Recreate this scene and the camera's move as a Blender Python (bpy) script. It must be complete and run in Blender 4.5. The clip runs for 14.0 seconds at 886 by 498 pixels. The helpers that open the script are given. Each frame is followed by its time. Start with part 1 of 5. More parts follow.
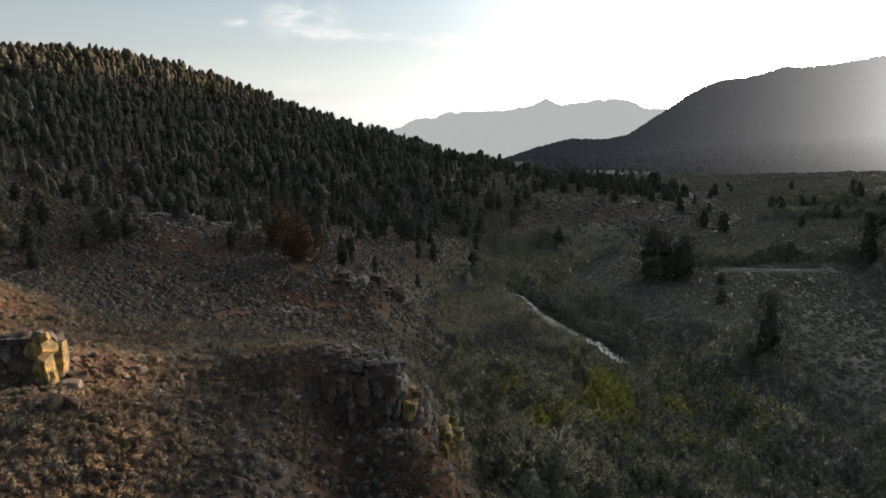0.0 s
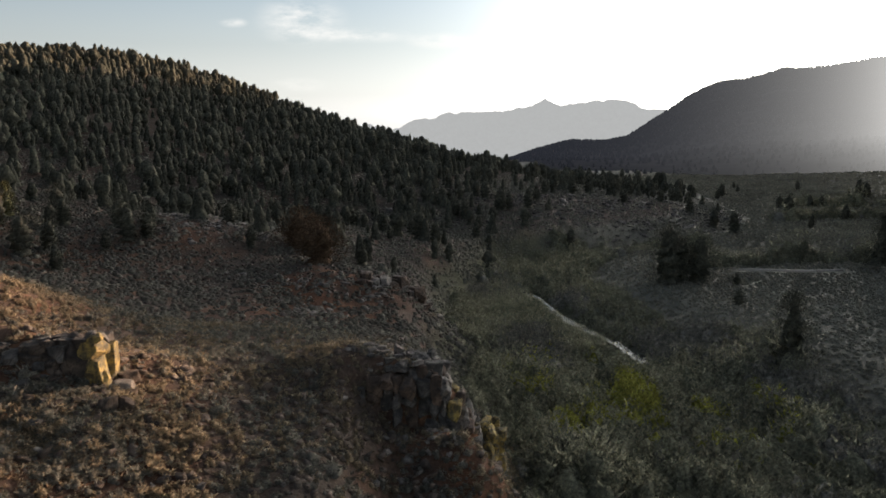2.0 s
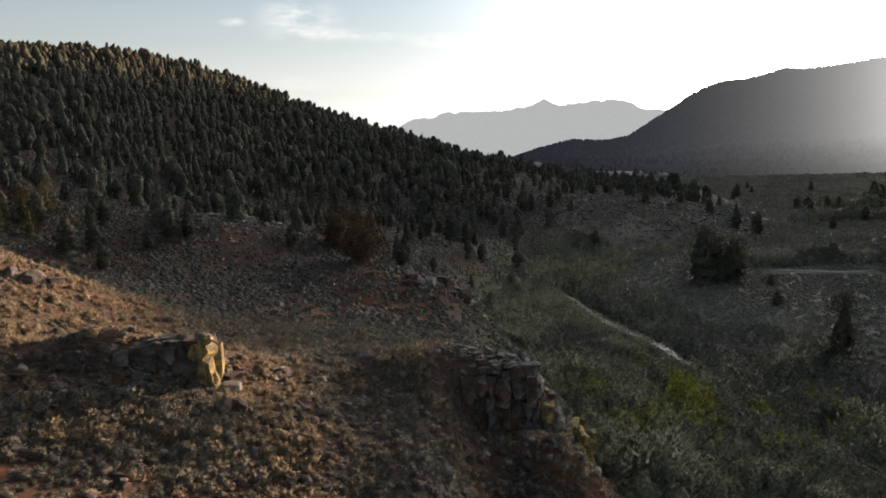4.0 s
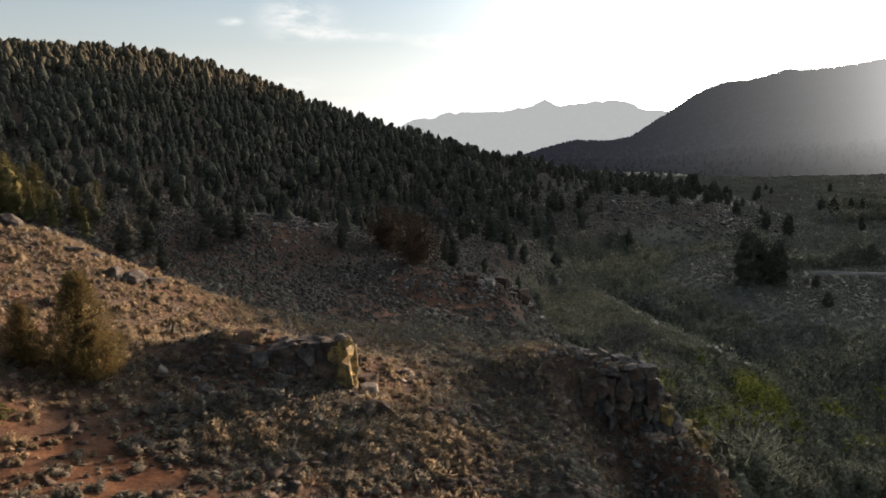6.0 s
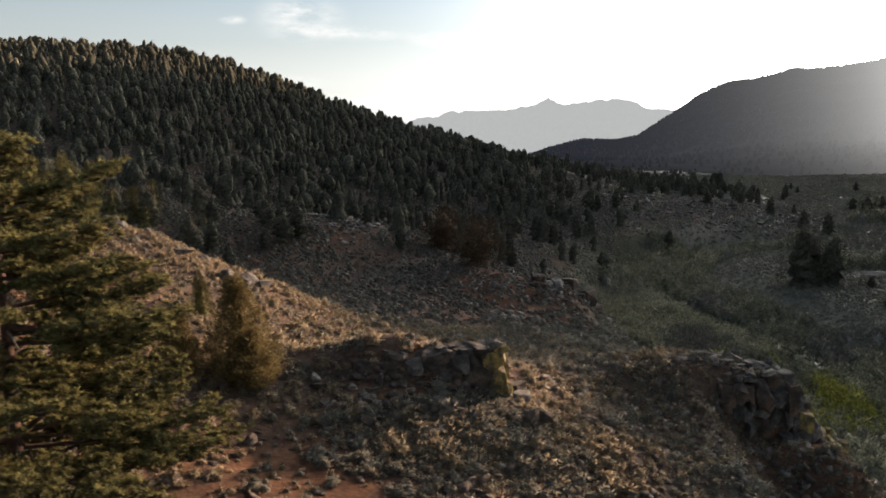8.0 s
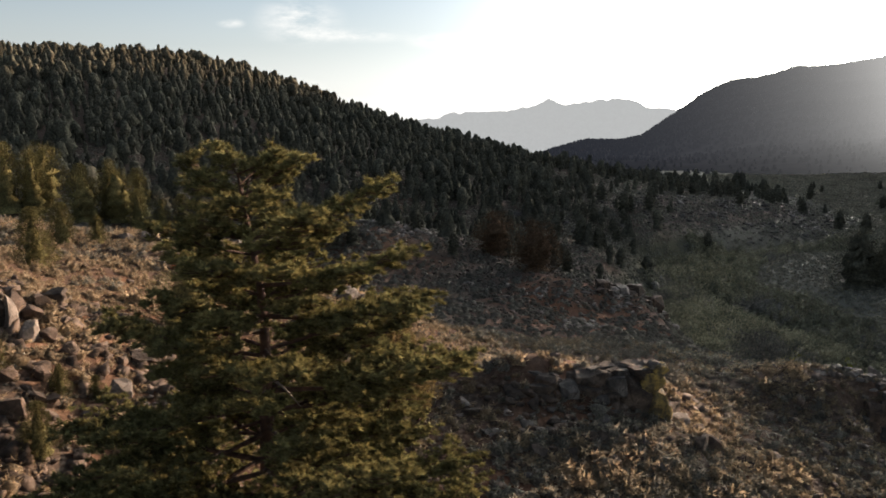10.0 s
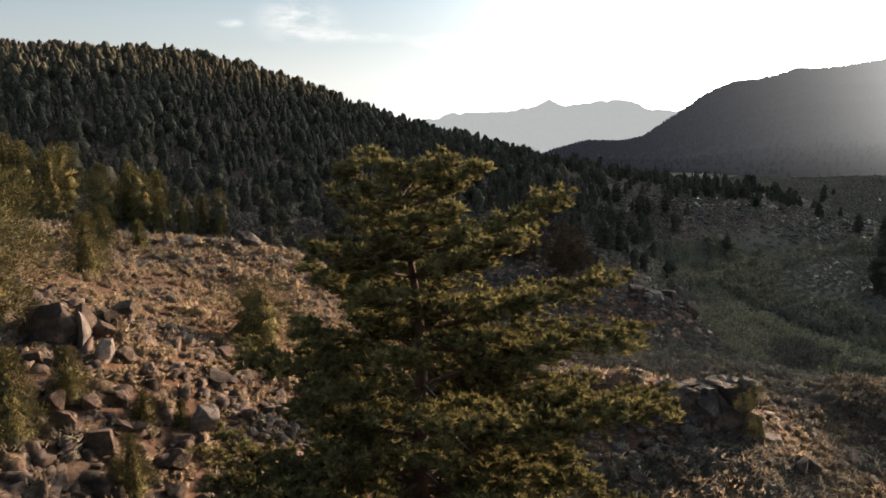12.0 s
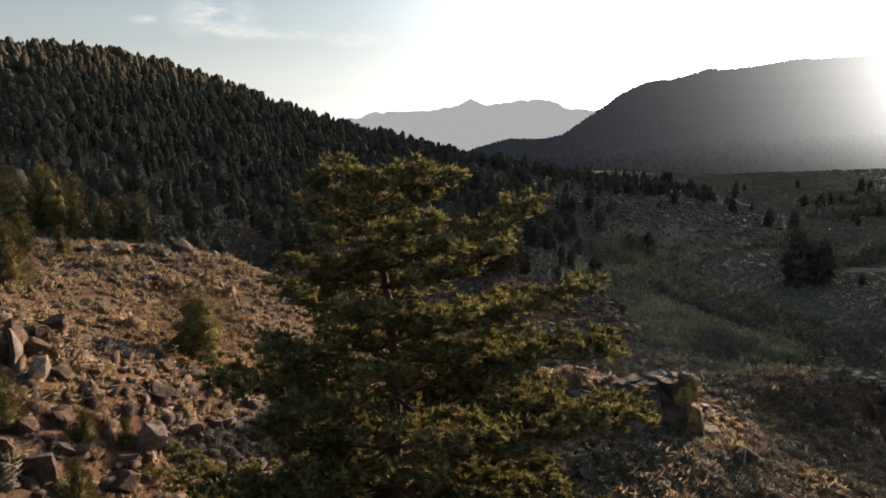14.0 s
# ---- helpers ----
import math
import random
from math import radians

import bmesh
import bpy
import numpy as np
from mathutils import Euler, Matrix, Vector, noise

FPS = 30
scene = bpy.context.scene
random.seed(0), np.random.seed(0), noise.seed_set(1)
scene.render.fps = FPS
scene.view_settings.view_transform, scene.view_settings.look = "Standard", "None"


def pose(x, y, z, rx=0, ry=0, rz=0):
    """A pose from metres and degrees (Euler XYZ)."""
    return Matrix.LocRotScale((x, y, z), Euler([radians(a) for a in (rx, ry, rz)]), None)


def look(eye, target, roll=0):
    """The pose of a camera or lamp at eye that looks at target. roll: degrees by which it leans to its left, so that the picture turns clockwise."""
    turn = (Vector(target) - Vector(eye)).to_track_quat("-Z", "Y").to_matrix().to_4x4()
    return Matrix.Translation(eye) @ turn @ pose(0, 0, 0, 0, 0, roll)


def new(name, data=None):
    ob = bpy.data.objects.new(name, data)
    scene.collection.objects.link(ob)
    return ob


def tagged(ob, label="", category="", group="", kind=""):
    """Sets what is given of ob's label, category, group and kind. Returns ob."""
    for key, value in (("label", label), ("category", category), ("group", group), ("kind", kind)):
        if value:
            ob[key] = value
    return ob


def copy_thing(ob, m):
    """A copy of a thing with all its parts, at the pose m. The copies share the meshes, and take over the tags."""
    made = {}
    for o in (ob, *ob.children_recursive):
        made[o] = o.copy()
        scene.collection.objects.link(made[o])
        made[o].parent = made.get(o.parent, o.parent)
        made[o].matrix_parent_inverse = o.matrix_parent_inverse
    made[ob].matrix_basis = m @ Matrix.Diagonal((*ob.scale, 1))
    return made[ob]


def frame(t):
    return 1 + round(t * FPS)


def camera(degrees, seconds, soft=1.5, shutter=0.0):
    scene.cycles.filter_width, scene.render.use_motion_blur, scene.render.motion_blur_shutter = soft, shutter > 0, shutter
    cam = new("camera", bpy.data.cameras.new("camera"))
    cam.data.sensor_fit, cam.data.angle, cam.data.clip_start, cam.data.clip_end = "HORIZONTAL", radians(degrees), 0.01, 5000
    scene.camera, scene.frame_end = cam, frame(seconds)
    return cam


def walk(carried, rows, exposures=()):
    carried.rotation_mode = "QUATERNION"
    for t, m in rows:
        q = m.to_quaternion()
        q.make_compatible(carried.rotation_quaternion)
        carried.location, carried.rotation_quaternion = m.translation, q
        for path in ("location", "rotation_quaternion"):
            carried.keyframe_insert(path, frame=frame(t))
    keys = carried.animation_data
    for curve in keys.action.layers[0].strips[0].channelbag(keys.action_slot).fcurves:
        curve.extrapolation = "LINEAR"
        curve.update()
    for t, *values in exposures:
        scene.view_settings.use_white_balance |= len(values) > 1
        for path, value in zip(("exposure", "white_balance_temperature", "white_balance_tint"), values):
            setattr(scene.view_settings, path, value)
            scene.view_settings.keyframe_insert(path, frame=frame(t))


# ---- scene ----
cam = camera(60.9, 14.0, soft=1.6, shutter=0.4)
PATH = [
    (0, (0.434, -3.412, 35.112), (0.415, -1.443, 34.763), -0.2),
    (0.5, (-0.039, -3.486, 35.132), (-0.057, -1.517, 34.783), -0.2),
    (1, (-0.758, -3.533, 35.144), (-0.775, -1.564, 34.795), -0.2),
    (1.5, (-1.762, -3.538, 35.145), (-1.778, -1.568, 34.797), -0.2),
    (2, (-3.063, -3.499, 35.138), (-3.078, -1.53, 34.79), -0.2),
    (2.5, (-4.656, -3.471, 35.133), (-4.669, -1.501, 34.784), -0.2),
    (5, (-14.658, -3.52, 35.393), (-14.665, -1.55, 35.044), -0.0),
    (5.5, (-16.982, -3.471, 35.379), (-16.988, -1.502, 35.03), 0.0),
    (6, (-19.365, -3.262, 35.322), (-19.37, -1.293, 34.974), 0.1),
    (6.5, (-21.755, -2.993, 35.279), (-21.76, -1.023, 34.932), 0.1),
    (7, (-24.163, -2.715, 35.285), (-24.17, -0.746, 34.935), 0.1),
    (7.5, (-26.595, -2.382, 35.324), (-26.603, -0.413, 34.973), 0.1),
    (8, (-29.028, -1.849, 35.381), (-29.038, 0.12, 35.029), 0.1),
    (8.5, (-31.506, -1.136, 35.439), (-31.518, 0.832, 35.085), 0.0),
    (9, (-34.016, -0.319, 35.507), (-34.029, 1.649, 35.153), 0.0),
    (9.2, (-34.895, 0.003, 35.536), (-34.909, 1.972, 35.189), -0.3),
    (11.3, (-41.247, 3.267, 35.679), (-41.258, 5.236, 35.328), -0.5),
    (11.5, (-41.627, 3.54, 35.689), (-41.637, 5.51, 35.341), -0.2),
    (12, (-42.241, 3.941, 35.666), (-42.249, 5.911, 35.319), -0.2),
    (12.5, (-42.598, 4.122, 35.682), (-42.585, 6.092, 35.335), -0.3),
    (13, (-42.868, 4.157, 35.755), (-42.713, 6.12, 35.407), -0.3),
    (13.5, (-43.134, 4.243, 35.795), (-42.944, 6.203, 35.446), -0.3),
    (14, (-43.321, 4.364, 35.82), (-43.13, 6.324, 35.47), -0.2),
]
walk(cam, [(t, look(eye, target, roll)) for t, eye, target, roll in PATH], [(0, 0.84), (6, 0.88), (9, 0.94), (12.5, 0.92), (14, 0.68)])

# ---- light ----
SUN_AZ, SUN_EL = 45.0, 8.3
sun_way = Vector((math.sin(radians(SUN_AZ)) * math.cos(radians(SUN_EL)), math.cos(radians(SUN_AZ)) * math.cos(radians(SUN_EL)), math.sin(radians(SUN_EL))))
world = bpy.data.worlds.new("sky")
scene.world = world
world.use_nodes = True
wn, wl = world.node_tree.nodes, world.node_tree.links
wn.clear()
w_out = wn.new("ShaderNodeOutputWorld")
w_bg = wn.new("ShaderNodeBackground")
CLOUDS = [((-0.1825, 0.976, 0.117), 0.045, 0.026, 0.75), ((-0.112, 0.9885, 0.101), 0.06, 0.008, 0.6), ((-0.006, 0.9955, 0.0944), 0.04, 0.009, 0.8), ((-0.264, 0.958, 0.1138), 0.014, 0.005, 0.7), ((0.0345, 0.999, 0.015), 0.08, 0.008, 0.5), ((-0.19, 0.98, 0.04), 0.03, 0.008, 0.4)]
sky = wn.new("ShaderNodeTexSky")
sky.sky_type = "NISHITA"
sky.sun_disc = False
sky.sun_elevation, sky.sun_rotation = radians(SUN_EL), radians(SUN_AZ)
sky.altitude, sky.air_density, sky.dust_density, sky.ozone_density = 2000, 1.0, 1.5, 1.2
w_bg.inputs["Strength"].default_value = 0.087
# dusty air: the sky's colour is washed out, and it glows widely round the sun
wash = wn.new("ShaderNodeHueSaturation")
w_xyz, w_deep = wn.new("ShaderNodeSeparateXYZ"), wn.new("ShaderNodeValToRGB")
for at, much in ((0.06, 0.22), (0.16, 0.6)):
    stop = w_deep.color_ramp.elements.new(at)
    stop.color = (much, much, much, 1)
w_deep.color_ramp.elements[0].color, w_deep.color_ramp.elements[3].color = (0.1, 0.1, 0.1, 1), (0.62, 0.62, 0.62, 1)
wl.new(w_xyz.outputs["Z"], w_deep.inputs[0])
wl.new(w_deep.outputs[0], wash.inputs["Saturation"])
wl.new(sky.outputs[0], wash.inputs["Color"])
w_tc, w_dot, w_pow, w_glow, w_add = wn.new("ShaderNodeTexCoord"), wn.new("ShaderNodeVectorMath"), wn.new("ShaderNodeMath"), wn.new("ShaderNodeMix"), wn.new("ShaderNodeMix")
w_dot.operation, w_pow.operation = "DOT_PRODUCT", "POWER"
w_dot.inputs[1].default_value = sun_way
w_pow.use_clamp = True
w_pow.inputs[1].default_value = 13.0
wl.new(w_tc.outputs["Generated"], w_dot.inputs[0])
wl.new(w_tc.outputs["Generated"], w_xyz.inputs[0])
wl.new(w_dot.outputs["Value"], w_pow.inputs[0])
w_add.data_type, w_add.blend_type = "RGBA", "ADD"
w_glow.data_type = "RGBA"
w_glow.inputs[6].default_value, w_glow.inputs[7].default_value = (0, 0, 0, 1), (76.0, 71.5, 64.5, 1)
wl.new(w_pow.outputs[0], w_glow.inputs[0])
w_add.inputs[0].default_value = 1.0
wl.new(wash.outputs[0], w_add.inputs[6])
wl.new(w_glow.outputs[2], w_add.inputs[7])
# thin wisps of cloud: way to the middle, half-width, half-height, strength
w_noise, w_map = wn.new("ShaderNodeTexNoise"), wn.new("ShaderNodeMapping")
w_map.inputs["Scale"].default_value = (9, 9, 26)
w_noise.inputs["Scale"].default_value, w_noise.inputs["Detail"].default_value, w_noise.inputs["Roughness"].default_value = 1.6, 8, 0.62
wl.new(w_tc.outputs["Generated"], w_map.inputs["Vector"])
wl.new(w_map.outputs[0], w_noise.inputs["Vector"])
cloudy = None
for mid, half_w, half_h, much in CLOUDS:
    sub, sca, ln, rg, mul = (wn.new(k) for k in ("ShaderNodeVectorMath", "ShaderNodeVectorMath", "ShaderNodeVectorMath", "ShaderNodeMapRange", "ShaderNodeMath"))
    sub.operation, sca.operation, ln.operation, mul.operation = "SUBTRACT", "MULTIPLY", "LENGTH", "MULTIPLY_ADD"
    sub.inputs[1].default_value, sca.inputs[1].default_value = mid, (1 / half_w, 0.3, 1 / half_h)
    wl.new(w_tc.outputs["Generated"], sub.inputs[0])
    wl.new(sub.outputs[0], sca.inputs[0])
    wl.new(sca.outputs[0], ln.inputs[0])
    rg.interpolation_type = "SMOOTHSTEP"
    rg.inputs["From Min"].default_value, rg.inputs["From Max"].default_value, rg.inputs["To Min"].default_value, rg.inputs["To Max"].default_value = 1.5, 0.0, 0.0, much
    wl.new(ln.outputs["Value"], rg.inputs["Value"])
    mul.inputs[1].default_value = 1.0
    wl.new(rg.outputs[0], mul.inputs[0])
    if cloudy:
        wl.new(cloudy.outputs[0], mul.inputs[2])
    else:
        mul.inputs[2].default_value = 0.0
    cloudy = mul
w_wisp, w_cut = wn.new("ShaderNodeMath"), wn.new("ShaderNodeMapRange")
w_wisp.operation = "MULTIPLY"
w_cut.inputs["From Min"].default_value, w_cut.inputs["From Max"].default_value = 0.40, 0.58
wl.new(w_noise.outputs["Fac"], w_cut.inputs["Value"])
wl.new(w_cut.outputs[0], w_wisp.inputs[0])
wl.new(cloudy.outputs[0], w_wisp.inputs[1])
w_cloud = wn.new("ShaderNodeMix")
w_cloud.data_type = "RGBA"
w_cloud.inputs[7].default_value = (7.2, 7.0, 6.7, 1)
wl.new(w_wisp.outputs[0], w_cloud.inputs[0])
wl.new(w_add.outputs[2], w_cloud.inputs[6])
wl.new(w_cloud.outputs[2], w_bg.inputs[0])
wl.new(w_bg.outputs[0], w_out.inputs[0])

sun_lamp = bpy.data.lights.new("sun", "SUN")
sun_lamp.energy, sun_lamp.angle, sun_lamp.color = 6.1, radians(0.5), (1.0, 0.67, 0.45)
sun = new("sun", sun_lamp)
sun.rotation_euler = sun_way.to_track_quat("Z", "Y").to_euler()

# ---- materials ----


def nodes_of(name):
    m = bpy.data.materials.new(name)
    m.use_nodes = True
    nt = m.node_tree
    nt.nodes.clear()
    out = nt.nodes.new("ShaderNodeOutputMaterial")
    return m, nt.nodes, nt.links, out


def noise_at(n, l, scale, detail=4, rough=0.6, coord="Object"):
    tc = n.new("ShaderNodeTexCoord")
    t = n.new("ShaderNodeTexNoise")
    t.inputs["Scale"].default_value, t.inputs["Detail"].default_value, t.inputs["Roughness"].default_value = scale, detail, rough
    l.new(tc.outputs[coord], t.inputs["Vector"])
    return t.outputs["Fac"]


def ramp(n, l, fac, stops):
    r = n.new("ShaderNodeValToRGB")
    e = r.color_ramp.elements
    while len(e) < len(stops):
        e.new(0.5)
    for el, (p, c) in zip(e, stops):
        el.position, el.color = p, (*c, 1)
    l.new(fac, r.inputs[0])
    return r.outputs[0]


def mixed(n, l, fac, a, b, mode="MIX"):
    m = n.new("ShaderNodeMix")
    m.data_type, m.blend_type = "RGBA", mode
    for sock, v in ((m.inputs[0], fac), (m.inputs[6], a), (m.inputs[7], b)):
        if isinstance(v, (int, float)):
            sock.default_value = v
        elif isinstance(v, tuple):
            sock.default_value = (*v, 1)
        else:
            l.new(v, sock)
    return m.outputs[2]


def bump(n, l, fac, strength, dist):
    b = n.new("ShaderNodeBump")
    b.inputs["Strength"].default_value, b.inputs["Distance"].default_value = strength, dist
    l.new(fac, b.inputs["Height"])
    return b.outputs[0]


def leafy(name, dark, mid, light, through_it=0.3, patch=0.5, fine=7.0):
    """Foliage: tint by patch noise, by leaf, and some light let through."""
    m, n, l, out = nodes_of(name)
    big = ramp(n, l, noise_at(n, l, patch, 2), [(0.3, dark), (0.5, mid), (0.7, light)])
    geo = n.new("ShaderNodeNewGeometry")
    leaf = ramp(n, l, geo.outputs["Random Per Island"], [(0.0, tuple(c * 0.75 for c in mid)), (1.0, tuple(c * 1.3 for c in light))])
    col = mixed(n, l, 0.4, big, leaf)
    small = noise_at(n, l, fine, 4, 0.75)
    col = mixed(n, l, 0.85, col, ramp(n, l, small, [(0.36, (0.3, 0.3, 0.3)), (0.5, (0.8, 0.8, 0.8)), (0.66, (1.7, 1.65, 1.55))]), "MULTIPLY")
    d, t, s = n.new("ShaderNodeBsdfDiffuse"), n.new("ShaderNodeBsdfTranslucent"), n.new("ShaderNodeMixShader")
    l.new(col, d.inputs[0])
    l.new(col, t.inputs[0])
    l.new(bump(n, l, small, 1.0, 0.5 / fine), d.inputs["Normal"])
    s.inputs[0].default_value = through_it
    l.new(d.outputs[0], s.inputs[1])
    l.new(t.outputs[0], s.inputs[2])
    l.new(s.outputs[0], out.inputs[0])
    return m


def stony(name, stops, scale=1.2, rough=0.9, lichen=None, depth=0.06, cracks=0.8):
    m, n, l, out = nodes_of(name)
    col = ramp(n, l, noise_at(n, l, scale, 6, 0.65), stops)
    fine = noise_at(n, l, scale * 9, 5, 0.7)
    col = mixed(n, l, 0.5, col, ramp(n, l, fine, [(0.3, (0.3, 0.3, 0.3)), (0.7, (1.15, 1.15, 1.15))]), "MULTIPLY")
    tc, vor = n.new("ShaderNodeTexCoord"), n.new("ShaderNodeTexVoronoi")
    vor.feature = "DISTANCE_TO_EDGE"
    vor.inputs["Scale"].default_value = scale * 1.3
    warp = n.new("ShaderNodeVectorMath")
    warp.operation = "ADD"
    l.new(tc.outputs["Object"], warp.inputs[0])
    l.new(fine, warp.inputs[1])
    l.new(warp.outputs[0], vor.inputs["Vector"])
    col = mixed(n, l, cracks, col, ramp(n, l, vor.outputs["Distance"], [(0.0, (0.25, 0.23, 0.22)), (0.06, (1, 1, 1))]), "MULTIPLY")
    oi = n.new("ShaderNodeObjectInfo")
    col = mixed(n, l, 0.35, col, ramp(n, l, oi.outputs["Random"], [(0.0, (0.55, 0.5, 0.48)), (1.0, (1.15, 1.1, 1.05))]), "MULTIPLY")
    if lichen:
        mask = ramp(n, l, noise_at(n, l, scale * 2.2, 5, 0.7), [(0.46, (0, 0, 0)), (0.62, (0.85, 0.85, 0.85))])
        col = mixed(n, l, mask, col, lichen)
    p = n.new("ShaderNodeBsdfPrincipled")
    p.inputs["Roughness"].default_value = rough
    l.new(col, p.inputs["Base Color"])
    l.new(bump(n, l, fine, 0.9, depth), p.inputs["Normal"])
    l.new(p.outputs[0], out.inputs[0])
    return m


SAGE = leafy("sagebrush", (0.08, 0.076, 0.063), (0.165, 0.156, 0.131), (0.285, 0.27, 0.226), 0.5, 0.8, 9.0)
GOLD_SAGE = leafy("golden_rabbitbrush", (0.145, 0.119, 0.086), (0.242, 0.2, 0.145), (0.38, 0.31, 0.21), 0.6, 0.8, 9.0)
# pale sage of the flat, lightened further in place of haze
FLAT_SAGE = leafy("pale_sagebrush", (0.2, 0.19, 0.15), (0.31, 0.294, 0.235), (0.42, 0.4, 0.32), 0.5, 0.06, 2.5)
# lighter sagebrush with the sun's veiling glare put into its colour
GLARE_SAGE = leafy("glare_paled_sagebrush", (0.13, 0.124, 0.102), (0.23, 0.22, 0.182), (0.345, 0.329, 0.27), 0.5, 0.3, 4.0)
GRASS = leafy("dry_grass", (0.17, 0.128, 0.092), (0.265, 0.2, 0.145), (0.4, 0.31, 0.21), 0.6, 0.4, 8.0)
PINE = leafy("pine_needles", (0.07, 0.07, 0.037), (0.15, 0.145, 0.068), (0.265, 0.246, 0.105), 0.28, 0.9, 5.0)
FOREST = leafy("forest_needles", (0.067, 0.067, 0.054), (0.105, 0.104, 0.082), (0.15, 0.147, 0.112), 0.3, 0.09, 1.6)
JUNIPER = leafy("juniper_leaves", (0.058, 0.059, 0.031), (0.115, 0.11, 0.054), (0.205, 0.183, 0.08), 0.12, 0.5, 6.0)
RUST = leafy("rusty_needles", (0.082, 0.07, 0.036), (0.14, 0.114, 0.055), (0.215, 0.17, 0.078), 0.3, 0.9, 6.0)
BROWN = leafy("browned_needles", (0.062, 0.042, 0.029), (0.105, 0.071, 0.047), (0.155, 0.107, 0.07), 0.15, 0.5, 3.0)
RUSSET = leafy("russet_leaves", (0.14, 0.05, 0.03), (0.22, 0.08, 0.04), (0.3, 0.12, 0.06), 0.3, 0.9, 8.0)
WILLOW = leafy("willow_leaves", (0.135, 0.134, 0.098), (0.235, 0.231, 0.166), (0.345, 0.336, 0.24), 0.45, 0.14, 2.6)
BARE = leafy("bare_willow_twigs", (0.125, 0.118, 0.1), (0.2, 0.188, 0.16), (0.285, 0.268, 0.23), 0.1, 0.2, 2.0)
YELLOW = leafy("yellow_green_leaves", (0.17, 0.175, 0.046), (0.28, 0.28, 0.065), (0.39, 0.38, 0.092), 0.4, 0.3, 2.0)
ROCK = stony("granite", [(0.37, (0.048, 0.034, 0.025)), (0.5, (0.108, 0.073, 0.051)), (0.63, (0.215, 0.147, 0.101))], 0.9, depth=0.12)
LICHEN_ROCK = stony("lichen_granite", [(0.37, (0.075, 0.06, 0.032)), (0.5, (0.16, 0.128, 0.062)), (0.63, (0.27, 0.21, 0.1))], 0.8, 0.9, (0.4, 0.27, 0.065), 0.12)
PALE_ROCK = stony("pale_granite", [(0.37, (0.12, 0.103, 0.088)), (0.5, (0.24, 0.208, 0.178)), (0.63, (0.38, 0.336, 0.29))], 1.1)
STONE = stony("loose_stone", [(0.37, (0.048, 0.035, 0.026)), (0.5, (0.105, 0.077, 0.057)), (0.63, (0.21, 0.157, 0.118))], 0.7)
GREY_ROCK = stony("grey_granite", [(0.37, (0.045, 0.041, 0.037)), (0.5, (0.115, 0.104, 0.092)), (0.63, (0.24, 0.217, 0.19))], 0.9, depth=0.12)
# dark granite, darkened further to paint in the outcrop's shaded front
DARK_ROCK = stony("shade_dark_granite", [(0.37, (0.028, 0.022, 0.018)), (0.5, (0.075, 0.056, 0.042)), (0.63, (0.16, 0.12, 0.088))], 0.9, depth=0.12)
BARK = stony("pine_bark", [(0.3, (0.035, 0.02, 0.013)), (0.55, (0.085, 0.043, 0.025)), (0.75, (0.16, 0.085, 0.05))], 2.5, cracks=0.3)
DEADWOOD = stony("grey_wood", [(0.3, (0.16, 0.13, 0.11)), (0.7, (0.34, 0.29, 0.25))], 3.0, cracks=0.0)


